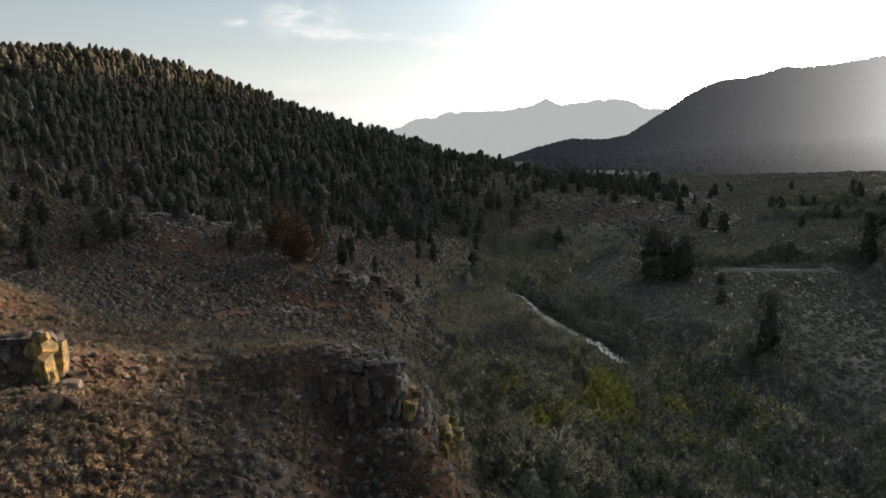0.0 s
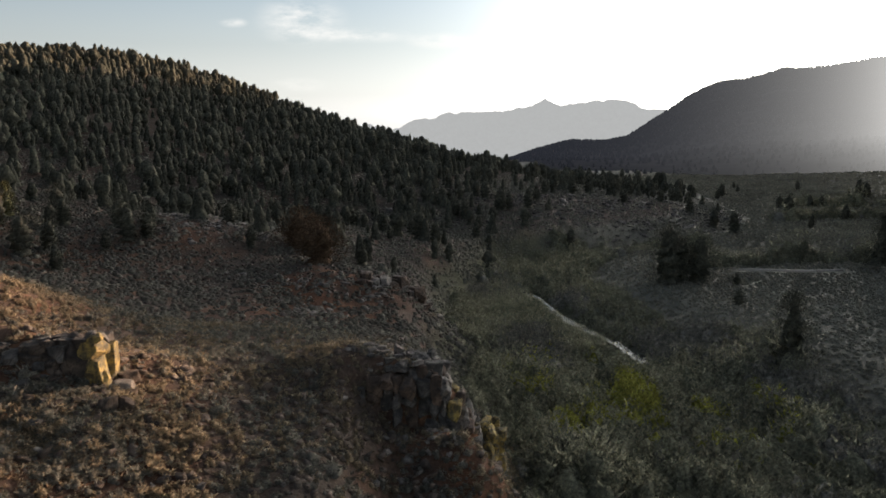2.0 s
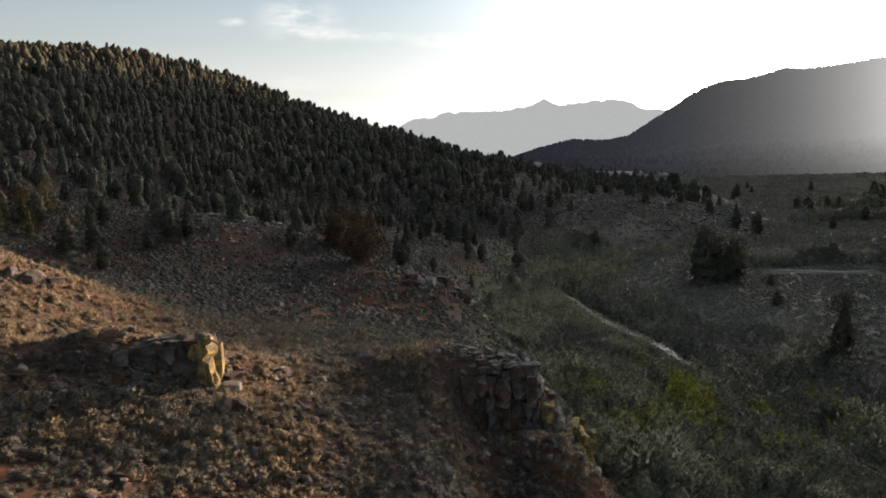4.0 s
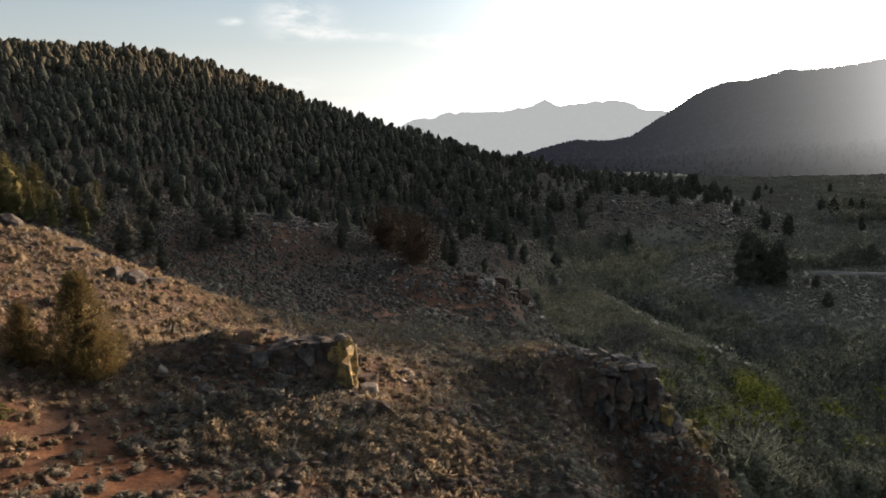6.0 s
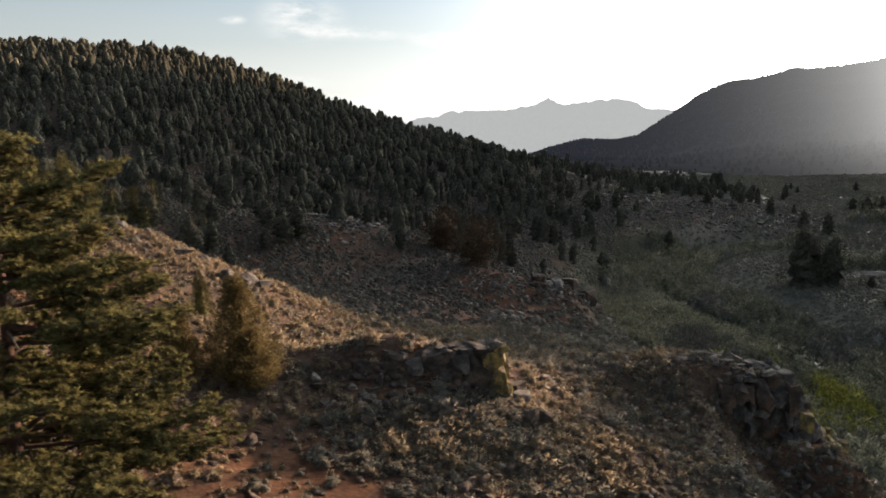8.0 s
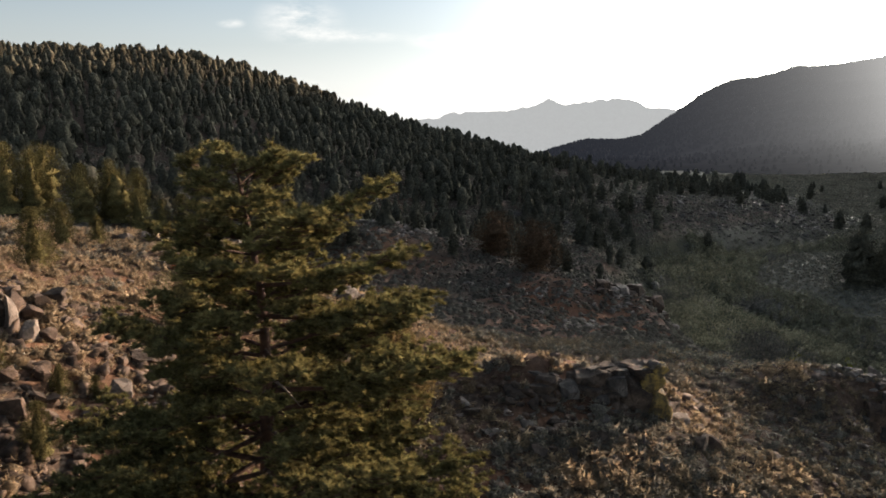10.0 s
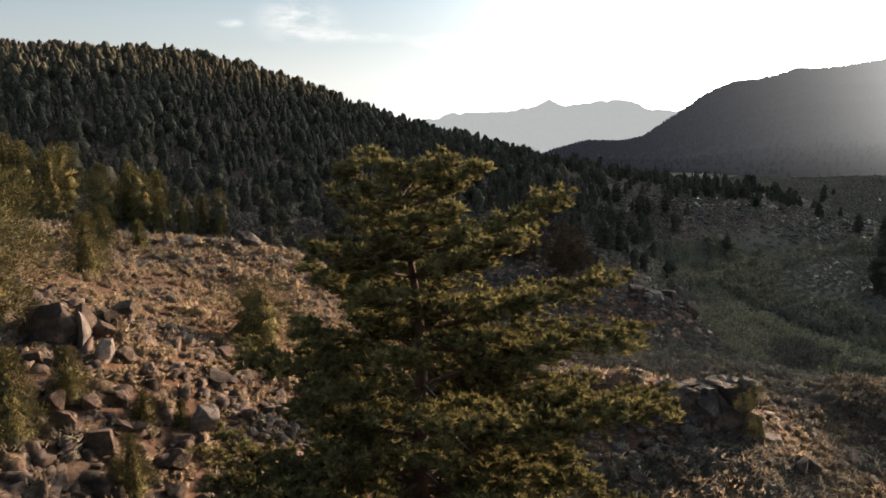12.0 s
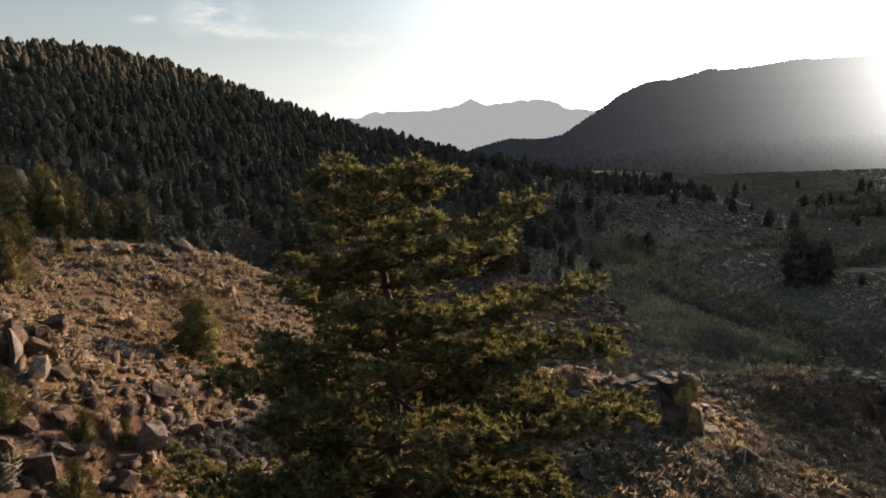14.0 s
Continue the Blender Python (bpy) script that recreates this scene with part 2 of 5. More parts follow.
def ground_material():
    m, n, l, out = nodes_of("red_gravelly_soil")
    big = noise_at(n, l, 0.05, 5, 0.6)
    mid = noise_at(n, l, 0.35, 6, 0.65)
    fine = noise_at(n, l, 3.5, 6, 0.75)
    soil = ramp(n, l, mid, [(0.35, (0.058, 0.023, 0.011)), (0.5, (0.13, 0.053, 0.024)), (0.65, (0.23, 0.105, 0.048))])
    litter = ramp(n, l, fine, [(0.3, (0.042, 0.036, 0.03)), (0.6, (0.098, 0.083, 0.069)), (0.75, (0.2, 0.173, 0.145))])
    cover = ramp(n, l, big, [(0.36, (0.2, 0.2, 0.2)), (0.58, (0.85, 0.85, 0.85))])
    # dry tan earth on the western slope
    tan_way, tan_xyz, tan_by = n.new("ShaderNodeNewGeometry"), n.new("ShaderNodeSeparateXYZ"), n.new("ShaderNodeMapRange")
    l.new(tan_way.outputs["Position"], tan_xyz.inputs[0])
    tan_by.inputs["From Min"].default_value, tan_by.inputs["From Max"].default_value, tan_by.inputs["To Max"].default_value = -43, -54, 0.7
    l.new(tan_xyz.outputs["X"], tan_by.inputs["Value"])
    soil = mixed(n, l, tan_by.outputs[0], soil, ramp(n, l, mid, [(0.35, (0.115, 0.052, 0.027)), (0.65, (0.275, 0.146, 0.078))]))
    # the benches up the valley are greyer
    place, sides, grey = n.new("ShaderNodeNewGeometry"), n.new("ShaderNodeSeparateXYZ"), n.new("ShaderNodeMapRange")
    l.new(place.outputs["Position"], sides.inputs[0])
    grey.inputs["From Min"].default_value, grey.inputs["From Max"].default_value, grey.inputs["To Max"].default_value = 100, 160, 0.65
    l.new(sides.outputs["Y"], grey.inputs["Value"])
    cover = mixed(n, l, grey.outputs[0], cover, (1.0, 1.0, 1.0))
    col = mixed(n, l, cover, soil, litter)
    col = mixed(n, l, 0.55, col, ramp(n, l, fine, [(0.36, (0.35, 0.33, 0.31)), (0.64, (1.3, 1.27, 1.22))]), "MULTIPLY")
    # low ground by the creek is damp meadow
    geo, sep = n.new("ShaderNodeNewGeometry"), n.new("ShaderNodeSeparateXYZ")
    l.new(geo.outputs["Position"], sep.inputs[0])
    add = n.new("ShaderNodeMath")
    add.operation = "MULTIPLY_ADD"
    add.inputs[1].default_value = -6.0
    l.new(mid, add.inputs[0])
    l.new(sep.outputs["Z"], add.inputs[2])
    rng = n.new("ShaderNodeMapRange")
    rng.inputs["From Min"].default_value, rng.inputs["From Max"].default_value = 0.2, 3.2
    l.new(add.outputs[0], rng.inputs["Value"])
    meadow = ramp(n, l, fine, [(0.3, (0.05, 0.05, 0.03)), (0.7, (0.12, 0.115, 0.07))])
    straw = ramp(n, l, fine, [(0.3, (0.085, 0.08, 0.063)), (0.7, (0.2, 0.188, 0.147))])
    flat = n.new("ShaderNodeMapRange")
    flat.inputs["From Min"].default_value, flat.inputs["From Max"].default_value = 18, 31
    l.new(sep.outputs["X"], flat.inputs["Value"])
    meadow = mixed(n, l, flat.outputs[0], meadow, straw)
    low = n.new("ShaderNodeMapRange")
    low.inputs["From Min"].default_value, low.inputs["From Max"].default_value, low.inputs["To Min"].default_value, low.inputs["To Max"].default_value = 3.4, 5.5, 1.0, 0.0
    l.new(sep.outputs["Z"], low.inputs["Value"])
    valley = n.new("ShaderNodeMath")
    valley.operation = "MULTIPLY"
    l.new(flat.outputs[0], valley.inputs[0])
    l.new(low.outputs[0], valley.inputs[1])
    drier = n.new("ShaderNodeMath")
    drier.operation, drier.use_clamp = "SUBTRACT", True
    l.new(rng.outputs[0], drier.inputs[0])
    l.new(valley.outputs[0], drier.inputs[1])
    col = mixed(n, l, drier.outputs[0], meadow, col)
    p = n.new("ShaderNodeBsdfPrincipled")
    p.inputs["Roughness"].default_value = 0.95
    p.inputs["Specular IOR Level"].default_value = 0.15
    l.new(col, p.inputs["Base Color"])
    l.new(bump(n, l, fine, 0.8, 0.12), p.inputs["Normal"])
    l.new(p.outputs[0], out.inputs[0])
    return m


# direction in which the painted haze glow is strongest
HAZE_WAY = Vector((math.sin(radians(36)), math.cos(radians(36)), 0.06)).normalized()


def haze_glow_material(name, base, air, glow):
    """Far slopes with haze painted on: dim ground colour plus emission for the air's light, which grows towards the
    sun's side.
    """
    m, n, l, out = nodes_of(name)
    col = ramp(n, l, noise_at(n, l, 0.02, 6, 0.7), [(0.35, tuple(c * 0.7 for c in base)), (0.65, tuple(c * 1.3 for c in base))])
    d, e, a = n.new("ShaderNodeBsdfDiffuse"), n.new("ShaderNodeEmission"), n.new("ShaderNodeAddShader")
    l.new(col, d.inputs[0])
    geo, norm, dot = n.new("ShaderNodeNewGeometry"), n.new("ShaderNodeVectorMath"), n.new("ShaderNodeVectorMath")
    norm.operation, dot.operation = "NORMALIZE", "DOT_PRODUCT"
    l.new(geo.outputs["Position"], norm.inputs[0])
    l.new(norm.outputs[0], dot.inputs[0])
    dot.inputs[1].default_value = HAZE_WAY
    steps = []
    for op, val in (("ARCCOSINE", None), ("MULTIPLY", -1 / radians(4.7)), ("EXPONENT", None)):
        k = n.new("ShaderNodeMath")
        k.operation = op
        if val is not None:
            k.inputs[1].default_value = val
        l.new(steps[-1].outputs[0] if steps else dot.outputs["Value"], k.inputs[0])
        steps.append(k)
    # the painted haze thickens with distance
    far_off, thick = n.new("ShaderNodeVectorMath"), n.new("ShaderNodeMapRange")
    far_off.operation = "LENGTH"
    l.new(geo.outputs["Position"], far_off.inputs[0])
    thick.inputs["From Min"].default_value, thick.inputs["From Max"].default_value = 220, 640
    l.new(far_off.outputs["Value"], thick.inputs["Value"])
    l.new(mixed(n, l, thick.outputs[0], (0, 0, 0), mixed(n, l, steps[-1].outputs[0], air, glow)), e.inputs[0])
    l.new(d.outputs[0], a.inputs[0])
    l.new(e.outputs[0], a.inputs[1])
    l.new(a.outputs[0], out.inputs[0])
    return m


GROUND = ground_material()
# distant surfaces whose haze is emitted by the material itself
HAZE_GLOW_SLOPE = haze_glow_material("haze_glow_slope", (0.024, 0.023, 0.022), (0.008, 0.009, 0.013), (1.15, 1.12, 1.07))
HAZE_GLOW_WOODS = haze_glow_material("haze_glow_woods", (0.02, 0.02, 0.018), (0.008, 0.009, 0.013), (1.15, 1.12, 1.07))
FAR_HAZE_GLOW = haze_glow_material("far_range", (0.05, 0.05, 0.05), (0.25, 0.253, 0.252), (0.8, 0.78, 0.74))
SAND = stony("pale_sand", [(0.3, (0.30, 0.27, 0.23)), (0.7, (0.5, 0.46, 0.4))], 0.4, cracks=0.0)
WATER, _n, _l, _o = nodes_of("creek_water")
_p = _n.new("ShaderNodeBsdfPrincipled")
_p.inputs["Base Color"].default_value = (0.02, 0.025, 0.025, 1)
_p.inputs["Roughness"].default_value = 0.08
_l.new(bump(_n, _l, noise_at(_n, _l, 2.0, 3), 0.25, 0.05), _p.inputs["Normal"])
_l.new(_p.outputs[0], _o.inputs[0])

# ---- building helpers ----
rng = np.random.default_rng(7)


def mesh_of(name, verts, faces, material=None, smooth=False):
    """A mesh from arrays: faces is (n, 3) or (n, 4)."""
    verts, faces = np.asarray(verts, np.float32), np.asarray(faces, np.int32)
    me = bpy.data.meshes.new(name)
    k = faces.shape[1]
    me.vertices.add(len(verts))
    me.vertices.foreach_set("co", verts.ravel())
    me.loops.add(faces.size)
    me.loops.foreach_set("vertex_index", faces.ravel())
    me.polygons.add(len(faces))
    me.polygons.foreach_set("loop_start", np.arange(0, faces.size, k, dtype=np.int32))
    if smooth:
        me.polygons.foreach_set("use_smooth", np.ones(len(faces), bool))
    if material:
        me.materials.append(material)
    me.update(calc_edges=True)
    return me


def part(name, data, parent, label="", at=(0, 0, 0)):
    ob = new(name, data)
    ob.parent = parent
    ob.location = at
    if label:
        ob["label"] = label
    return ob


def strewn(templates, pos, size, squash=None, tilt=0.0):
    """Copies of small templates joined into one pair of arrays, each turned at random."""
    vs, fs, base = [], [], 0
    which = rng.integers(0, len(templates), len(pos))
    for i, (tv, tf) in enumerate(templates):
        sel = np.nonzero(which == i)[0]
        if not len(sel):
            continue
        a = rng.uniform(0, 2 * np.pi, len(sel))
        c, s = np.cos(a)[:, None], np.sin(a)[:, None]
        sc = size[sel][:, None]
        x, y, z = tv[None, :, 0], tv[None, :, 1], tv[None, :, 2]
        sq = 1.0 if squash is None else squash[sel][:, None]
        v = np.stack([(x * c - y * s) * sc, (x * s + y * c) * sc, z * sc * sq + 0 * c], -1)
        if tilt:
            k = rng.normal(0, tilt, (len(sel), 2))
            v[..., 2] += v[..., 0] * k[:, :1] + v[..., 1] * k[:, 1:]
        v += pos[sel][:, None, :]
        f = tf[None] + (np.arange(len(sel)) * len(tv))[:, None, None] + base
        base += len(sel) * len(tv)
        vs.append(v.reshape(-1, 3))
        fs.append(f.reshape(-1, tf.shape[1]))
    return np.concatenate(vs), np.concatenate(fs)


def joined(*pieces):
    vs, fs, base = [], [], 0
    for v, f in pieces:
        vs.append(np.asarray(v, float))
        fs.append(np.asarray(f) + base)
        base += len(v)
    return np.concatenate(vs), np.concatenate(fs)


def blades(centres, ways, lengths, widths, r):
    """Slim triangles: one at each centre, along its way."""
    ways = ways / np.linalg.norm(ways, axis=1, keepdims=True)
    side = np.cross(ways, r.normal(size=ways.shape))
    side /= np.linalg.norm(side, axis=1, keepdims=True) + 1e-9
    tip = centres + ways * lengths[:, None]
    v = np.stack([centres - side * widths[:, None] / 2, centres + side * widths[:, None] / 2, tip], 1).reshape(-1, 3)
    return v, np.arange(len(v)).reshape(-1, 3)


def smoothstep(a, b, x):
    t = np.clip((x - a) / (b - a), 0, 1)
    return t * t * (3 - 2 * t)


def cheap_noise(x, y, scale, seed):
    """Smooth value noise from a random lattice."""
    lat = np.random.default_rng(seed).uniform(-1, 1, (64, 64))
    u, v = x / scale, y / scale
    i, j = np.floor(u).astype(int), np.floor(v).astype(int)
    fu, fv = u - i, v - j
    fu, fv = fu * fu * (3 - 2 * fu), fv * fv * (3 - 2 * fv)
    g = lambda a, b: lat[a % 64, b % 64]
    return (g(i, j) * (1 - fu) + g(i + 1, j) * fu) * (1 - fv) + (g(i, j + 1) * (1 - fu) + g(i + 1, j + 1) * fu) * fv


# ---- the lie of the land ----
FOOT_Y = [-80, 40, 50, 62, 79, 99, 109, 118, 139, 160, 181, 189, 198, 207, 240, 330, 420]
FOOT_X = [24, 14, 10, 7, 4.5, 2.5, 3, 1.5, 3, 10, 18, 31, 52, 74, 93, 104, 60]
CREEK_Y = [-40, 40, 75, 107, 121, 138, 148, 161, 175, 182, 187]
CREEK_X = [60, 44, 33, 25.4, 20.3, 15.8, 13.3, 13.2, 19, 24.5, 39.4]
CREST_X = [-900, -400, -237, -178, -148, -118, -88, -56, -25, 2, 24, 60, 110]
CREST_Z = [56, 70, 65.3, 63.8, 58.8, 49.2, 37.2, 26.9, 20.4, 14.5, 11.5, 7, 0]
# unseen ridge added to keep the valley in shade: two points of its crest
SHADE_A, SHADE_B = (190.8, 241.4, 57.7), (807.8, 1097.8, 216.7)
BASE = (8.08, -13.89, -0.24)
# swells and hollows of the bench: x, y, half-widths, height
RISES = [(-58, 30, 14, 14, 4.94), (-72, 55, 18, 16, 6.29), (-28, 40, 14, 12, 1.09), (-6, 50, 10, 9, 7.85), (-48, 132, 13, 9, 2.7), (-10, 109, 8, 7, 1.21), (-95, 175, 30, 25, -0.77), (-90, 0, 30, 35, 11.82), (-40, 15, 14, 14, 3.0)]
DIPS = [(-8, 20, 20, 16, 2.65), (60, 240, 40, 25, 8.33), (-30, 85, 20, 18, 2.63), (-52, 62, 9, 9, 2.34), (-50, 180, 25, 18, -3.65), (-44, 22, 7, 7, -3.67), (-55, 98, 20, 14, -3.86), (-22, 103, 14, 18, -3.89), (-10.5, 43.5, 4.5, 4.5, 0.15)]
SPURS = [(-6, 188, 16, 10, -3.07), (-32, 60, 14, 9, 1.78), (-27, 45, 7, 6, 3.16), (88, 262, 14, 14, 5.58), (-80, 75, 12, 10, 2.73), (-38, 36, 5, 5, -1.09), (-35.2, 45.4, 3.6, 1.8, 1.01), (-61, 63, 7, 6, 1.98)]
# knolls, ledges and the mound behind the outcrop
KNOLLS = [(-8, 107, 8, 7, 0.2), (-22, 112, 8, 9, 3.77), (-39, 40, 6, 5, 0.43), (-48, 42, 6, 6, -0.26), (-31.5, 45.2, 2.6, 2.2, 1.5), (-1, 47.5, 5, 3, 2.99), (0, 55, 4, 3.5, -4.11), (-34, 37, 5, 4, 0.74), (-14, 69, 9, 8, 1.56), (-28, 90, 11, 10, 0.14), (-15, 46, 6, 5, -2.28), (-7, 46, 5, 3.5, -1.91), (-38, 57, 6, 6, -0.51), (-66, 56, 8, 8, -1.73), (-8, 56, 6, 5, -0.06), (-39, 97, 12, 10, 0.93), (-36, 78, 8, 7, -1.36), (-6, 134, 9, 10, -1.56)]


def creek_gap(x, y):
    """About the distance from the creek's middle line."""
    return np.where(y < 183, np.abs(x - np.interp(y, CREEK_Y, CREEK_X)), np.hypot(np.maximum(24.5 - x, 0), y - 186)) * 0.8


def land(x, y, rough=True):
    x, y = np.asarray(x, float), np.asarray(y, float)
    gap = creek_gap(x, y)
    floor = 2.6 * smoothstep(10, 26, x - np.interp(y, CREEK_Y, CREEK_X)) - 0.4 - 1.0 * (1 - smoothstep(1.2, 3.2, gap))
    floor = floor - 0.06 * np.maximum(y - 560, 0) - 0.00002 * np.maximum(y - 560, 0) * np.abs(x)
    u, v = np.clip(x, -120, 90), np.clip(y, -20, 230)
    bench = BASE[0] + BASE[1] * u / 100 + BASE[2] * v / 100
    for gx, gy, sx, sy, h in RISES + DIPS + SPURS + KNOLLS:
        bench = bench + h * np.exp(-((x - gx) / sx) ** 2 / 2 - ((y - gy) / sy) ** 2 / 2)
    bench = bench - 5.2 * (1 - smoothstep(49.8, 51.6, y)) * smoothstep(-12, -6.5, x) * smoothstep(28, 45, y)
    # the wooded hill: a crest falling to the valley, a long near face and a far side
    crest_y = 400 - 1.2 * np.clip(x + 60, 0, 150)
    foot_y = np.interp(x, [-120, -60, 0, 60, 120], [150, 165, 205, 235, 250])
    t = (y - foot_y) / (crest_y - foot_y + 1e-6)
    face = np.where(t < 1, np.sin(np.clip(t, 0, 1) * np.pi / 2) ** 1.15, 1 - 0.0 * t)
    back = smoothstep(0, 420, y - crest_y)
    top = np.interp(x, CREST_X, CREST_Z)
    bench = bench + np.maximum(top - bench, 0) * face
    bench = bench * (1 - back) + (floor - 40) * back
    into = np.interp(y, FOOT_Y, FOOT_X) - x
    width = np.interp(y, [30, 44, 58, 75, 150, 190, 240], [18, 13, 13, 14, 16, 22, 30])
    wild = cheap_noise(x, y, 13.0, 3) * 2.0 + cheap_noise(x, y, 5.0, 4) * 0.9
    rise = smoothstep(0, 1, (into + wild) / width)
    z = floor + (np.maximum(bench, floor) - floor) * rise
    # the mountain across the valley with its toe, crest by bearing, and an unseen shoulder added to block the sun
    bearing, away = x / np.maximum(y, 1.0), np.hypot(x, y)
    crest_at = np.interp(bearing, [0.05, 0.2, 0.26, 0.32, 0.75], [1500, 1700, 1900, 2050, 2050])
    lift = np.interp(bearing, [0.03, 0.07, 0.115, 0.159, 0.204, 0.233, 0.262, 0.28, 0.313, 0.348, 0.391, 0.43, 0.456, 0.499, 0.562, 0.75, 1.2], [-0.12, -0.06, -0.043, -0.032, -0.033, -0.027, -0.008, 0.004, 0.026, 0.041, 0.047, 0.061, 0.06, 0.0655, 0.0725, 0.085, 0.08])
    peak = 35 + lift * crest_at / np.sqrt(1 + np.minimum(bearing, 2) ** 2)
    start = np.interp(bearing, [0.1, 0.25, 0.4, 0.6], [430, 420, 360, 300])
    climb = (away - start) / (crest_at - start)
    mountain = np.where(climb < 1, peak * np.clip(climb, 0, 1) ** 1.25, peak - 0.28 * (away - crest_at))
    mountain = mountain + (5 * cheap_noise(x, y, 90, 8) + 2.5 * cheap_noise(x, y, 35, 9)) * smoothstep(0.1, 0.5, climb) * smoothstep(0.24, 0.34, bearing)
    mountain = np.where((y > 20) & (climb > 0) & (bearing > 0.03), mountain, -999.0)
    z = np.where(into < 0, np.maximum(z, mountain), z)
    along = ((x - SHADE_A[0]) * (SHADE_B[0] - SHADE_A[0]) + (y - SHADE_A[1]) * (SHADE_B[1] - SHADE_A[1])) / ((SHADE_B[0] - SHADE_A[0]) ** 2 + (SHADE_B[1] - SHADE_A[1]) ** 2)
    q = np.clip(along, -0.12, 2.7)
    off = np.hypot(x - SHADE_A[0] - q * (SHADE_B[0] - SHADE_A[0]), y - SHADE_A[1] - q * (SHADE_B[1] - SHADE_A[1]))
    # extra height far out of view, put in to shade the wooded hill
    shoulder = (SHADE_A[2] + q * (SHADE_B[2] - SHADE_A[2]) + 93 * np.exp(-((q - 1.22) / 0.32) ** 2) + 7.5 * smoothstep(1.7, 1.95, q) + 40) * np.exp(-(off / (40 + 12 * np.clip(q, 0, 1))) ** 2) - 40
    z = np.where(shoulder > -5, np.maximum(z, shoulder), z)
    if rough:
        near = np.exp(-(np.maximum(y - 60, 0) / 250) ** 2)
        z = z + rise * (0.28 * cheap_noise(x, y, 5.0, 5) + 0.12 * cheap_noise(x, y, 1.7, 6)) * near + 0.15 * cheap_noise(x, y, 3.5, 7) * near
    return z


def axis(lo, near_lo, near_hi, hi, step, grow):
    out = list(np.arange(near_lo, near_hi, step))
    s, p = step, near_hi
    while p < hi:
        out.append(p)
        s *= grow
        p += s
    out.append(hi)
    s, p = step, near_lo
    low = []
    while p > lo:
        s *= grow
        p -= s
        low.append(max(p, lo))
    return np.array(sorted(set(low + out)))


gx = axis(-3000, -80, 20, 3400, 0.9, 1.032)
gy = axis(-900, 14, 100, 4950, 0.9, 1.027)
GX, GY = np.meshgrid(gx, gy)
GZ = land(GX, GY)


def on_ground(x, y):
    """Height of the ground sheet itself."""
    x, y = np.asarray(x, float), np.asarray(y, float)
    i, j = np.clip(np.searchsorted(gx, x) - 1, 0, len(gx) - 2), np.clip(np.searchsorted(gy, y) - 1, 0, len(gy) - 2)
    u, v = (x - gx[i]) / (gx[i + 1] - gx[i]), (y - gy[j]) / (gy[j + 1] - gy[j])
    return (GZ[j, i] * (1 - u) + GZ[j, i + 1] * u) * (1 - v) + (GZ[j + 1, i] * (1 - u) + GZ[j + 1, i + 1] * u) * v


def spot(x, y, sink=0.0):
    return Vector((x, y, float(on_ground(x, y)) - sink))


ny, nx = GX.shape
idx = np.arange(nx * ny).reshape(ny, nx)
quads = np.stack([idx[:-1, :-1], idx[:-1, 1:], idx[1:, 1:], idx[1:, :-1]], -1).reshape(-1, 4)
mid_x, mid_y, mid_z = ((a[:-1, :-1] + a[1:, 1:]).ravel() / 2 for a in (GX, GY, GZ))
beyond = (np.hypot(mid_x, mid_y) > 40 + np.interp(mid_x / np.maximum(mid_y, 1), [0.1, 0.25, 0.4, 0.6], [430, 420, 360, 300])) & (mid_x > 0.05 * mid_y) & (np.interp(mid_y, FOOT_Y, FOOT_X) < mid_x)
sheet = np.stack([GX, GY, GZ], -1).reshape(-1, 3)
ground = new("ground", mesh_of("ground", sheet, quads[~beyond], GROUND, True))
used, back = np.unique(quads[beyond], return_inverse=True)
mountain = new("backdrop_mountain", mesh_of("backdrop_mountain", sheet[used], back.reshape(-1, 4), HAZE_GLOW_SLOPE, True))
tagged(mountain, "dark mountain across the valley with painted sunlit haze", "mountain", kind="structure")
tagged(ground, "red gravelly valley soil rising into dry hills", "ground", kind="structure")

# ---- far range and creek ----


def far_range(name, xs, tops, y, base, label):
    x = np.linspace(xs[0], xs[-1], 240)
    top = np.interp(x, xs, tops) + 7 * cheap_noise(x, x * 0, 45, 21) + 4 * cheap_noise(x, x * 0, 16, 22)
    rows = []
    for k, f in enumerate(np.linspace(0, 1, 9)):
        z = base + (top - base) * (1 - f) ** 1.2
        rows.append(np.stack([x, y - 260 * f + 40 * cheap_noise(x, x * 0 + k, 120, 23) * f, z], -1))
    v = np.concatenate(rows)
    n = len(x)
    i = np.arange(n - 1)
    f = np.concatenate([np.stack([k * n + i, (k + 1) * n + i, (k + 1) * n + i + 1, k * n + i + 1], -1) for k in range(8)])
    return tagged(new(name, mesh_of(name, v, f, FAR_HAZE_GLOW, True)), label, "mountain", kind="structure")


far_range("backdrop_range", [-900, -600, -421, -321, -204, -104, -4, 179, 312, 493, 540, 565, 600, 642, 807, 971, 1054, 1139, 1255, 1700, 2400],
          [-150, -110, -80, -41, 8, 20, 52, 57, 62, 93, 112, 127, 106, 94, 114, 129, 114, 72, 62, 70, 90], 4500, -420, "blue-grey mountain range beyond the valley, its haze painted as glow")
far_range("backdrop_peaks", [-800, -560, -520, -490, -470, -440, -420, -390, -340], [-120, -75, -30, -18, -34, -12, -40, -60, -120], 4750, -420, "jagged peaks far behind the hills, pale with painted haze")


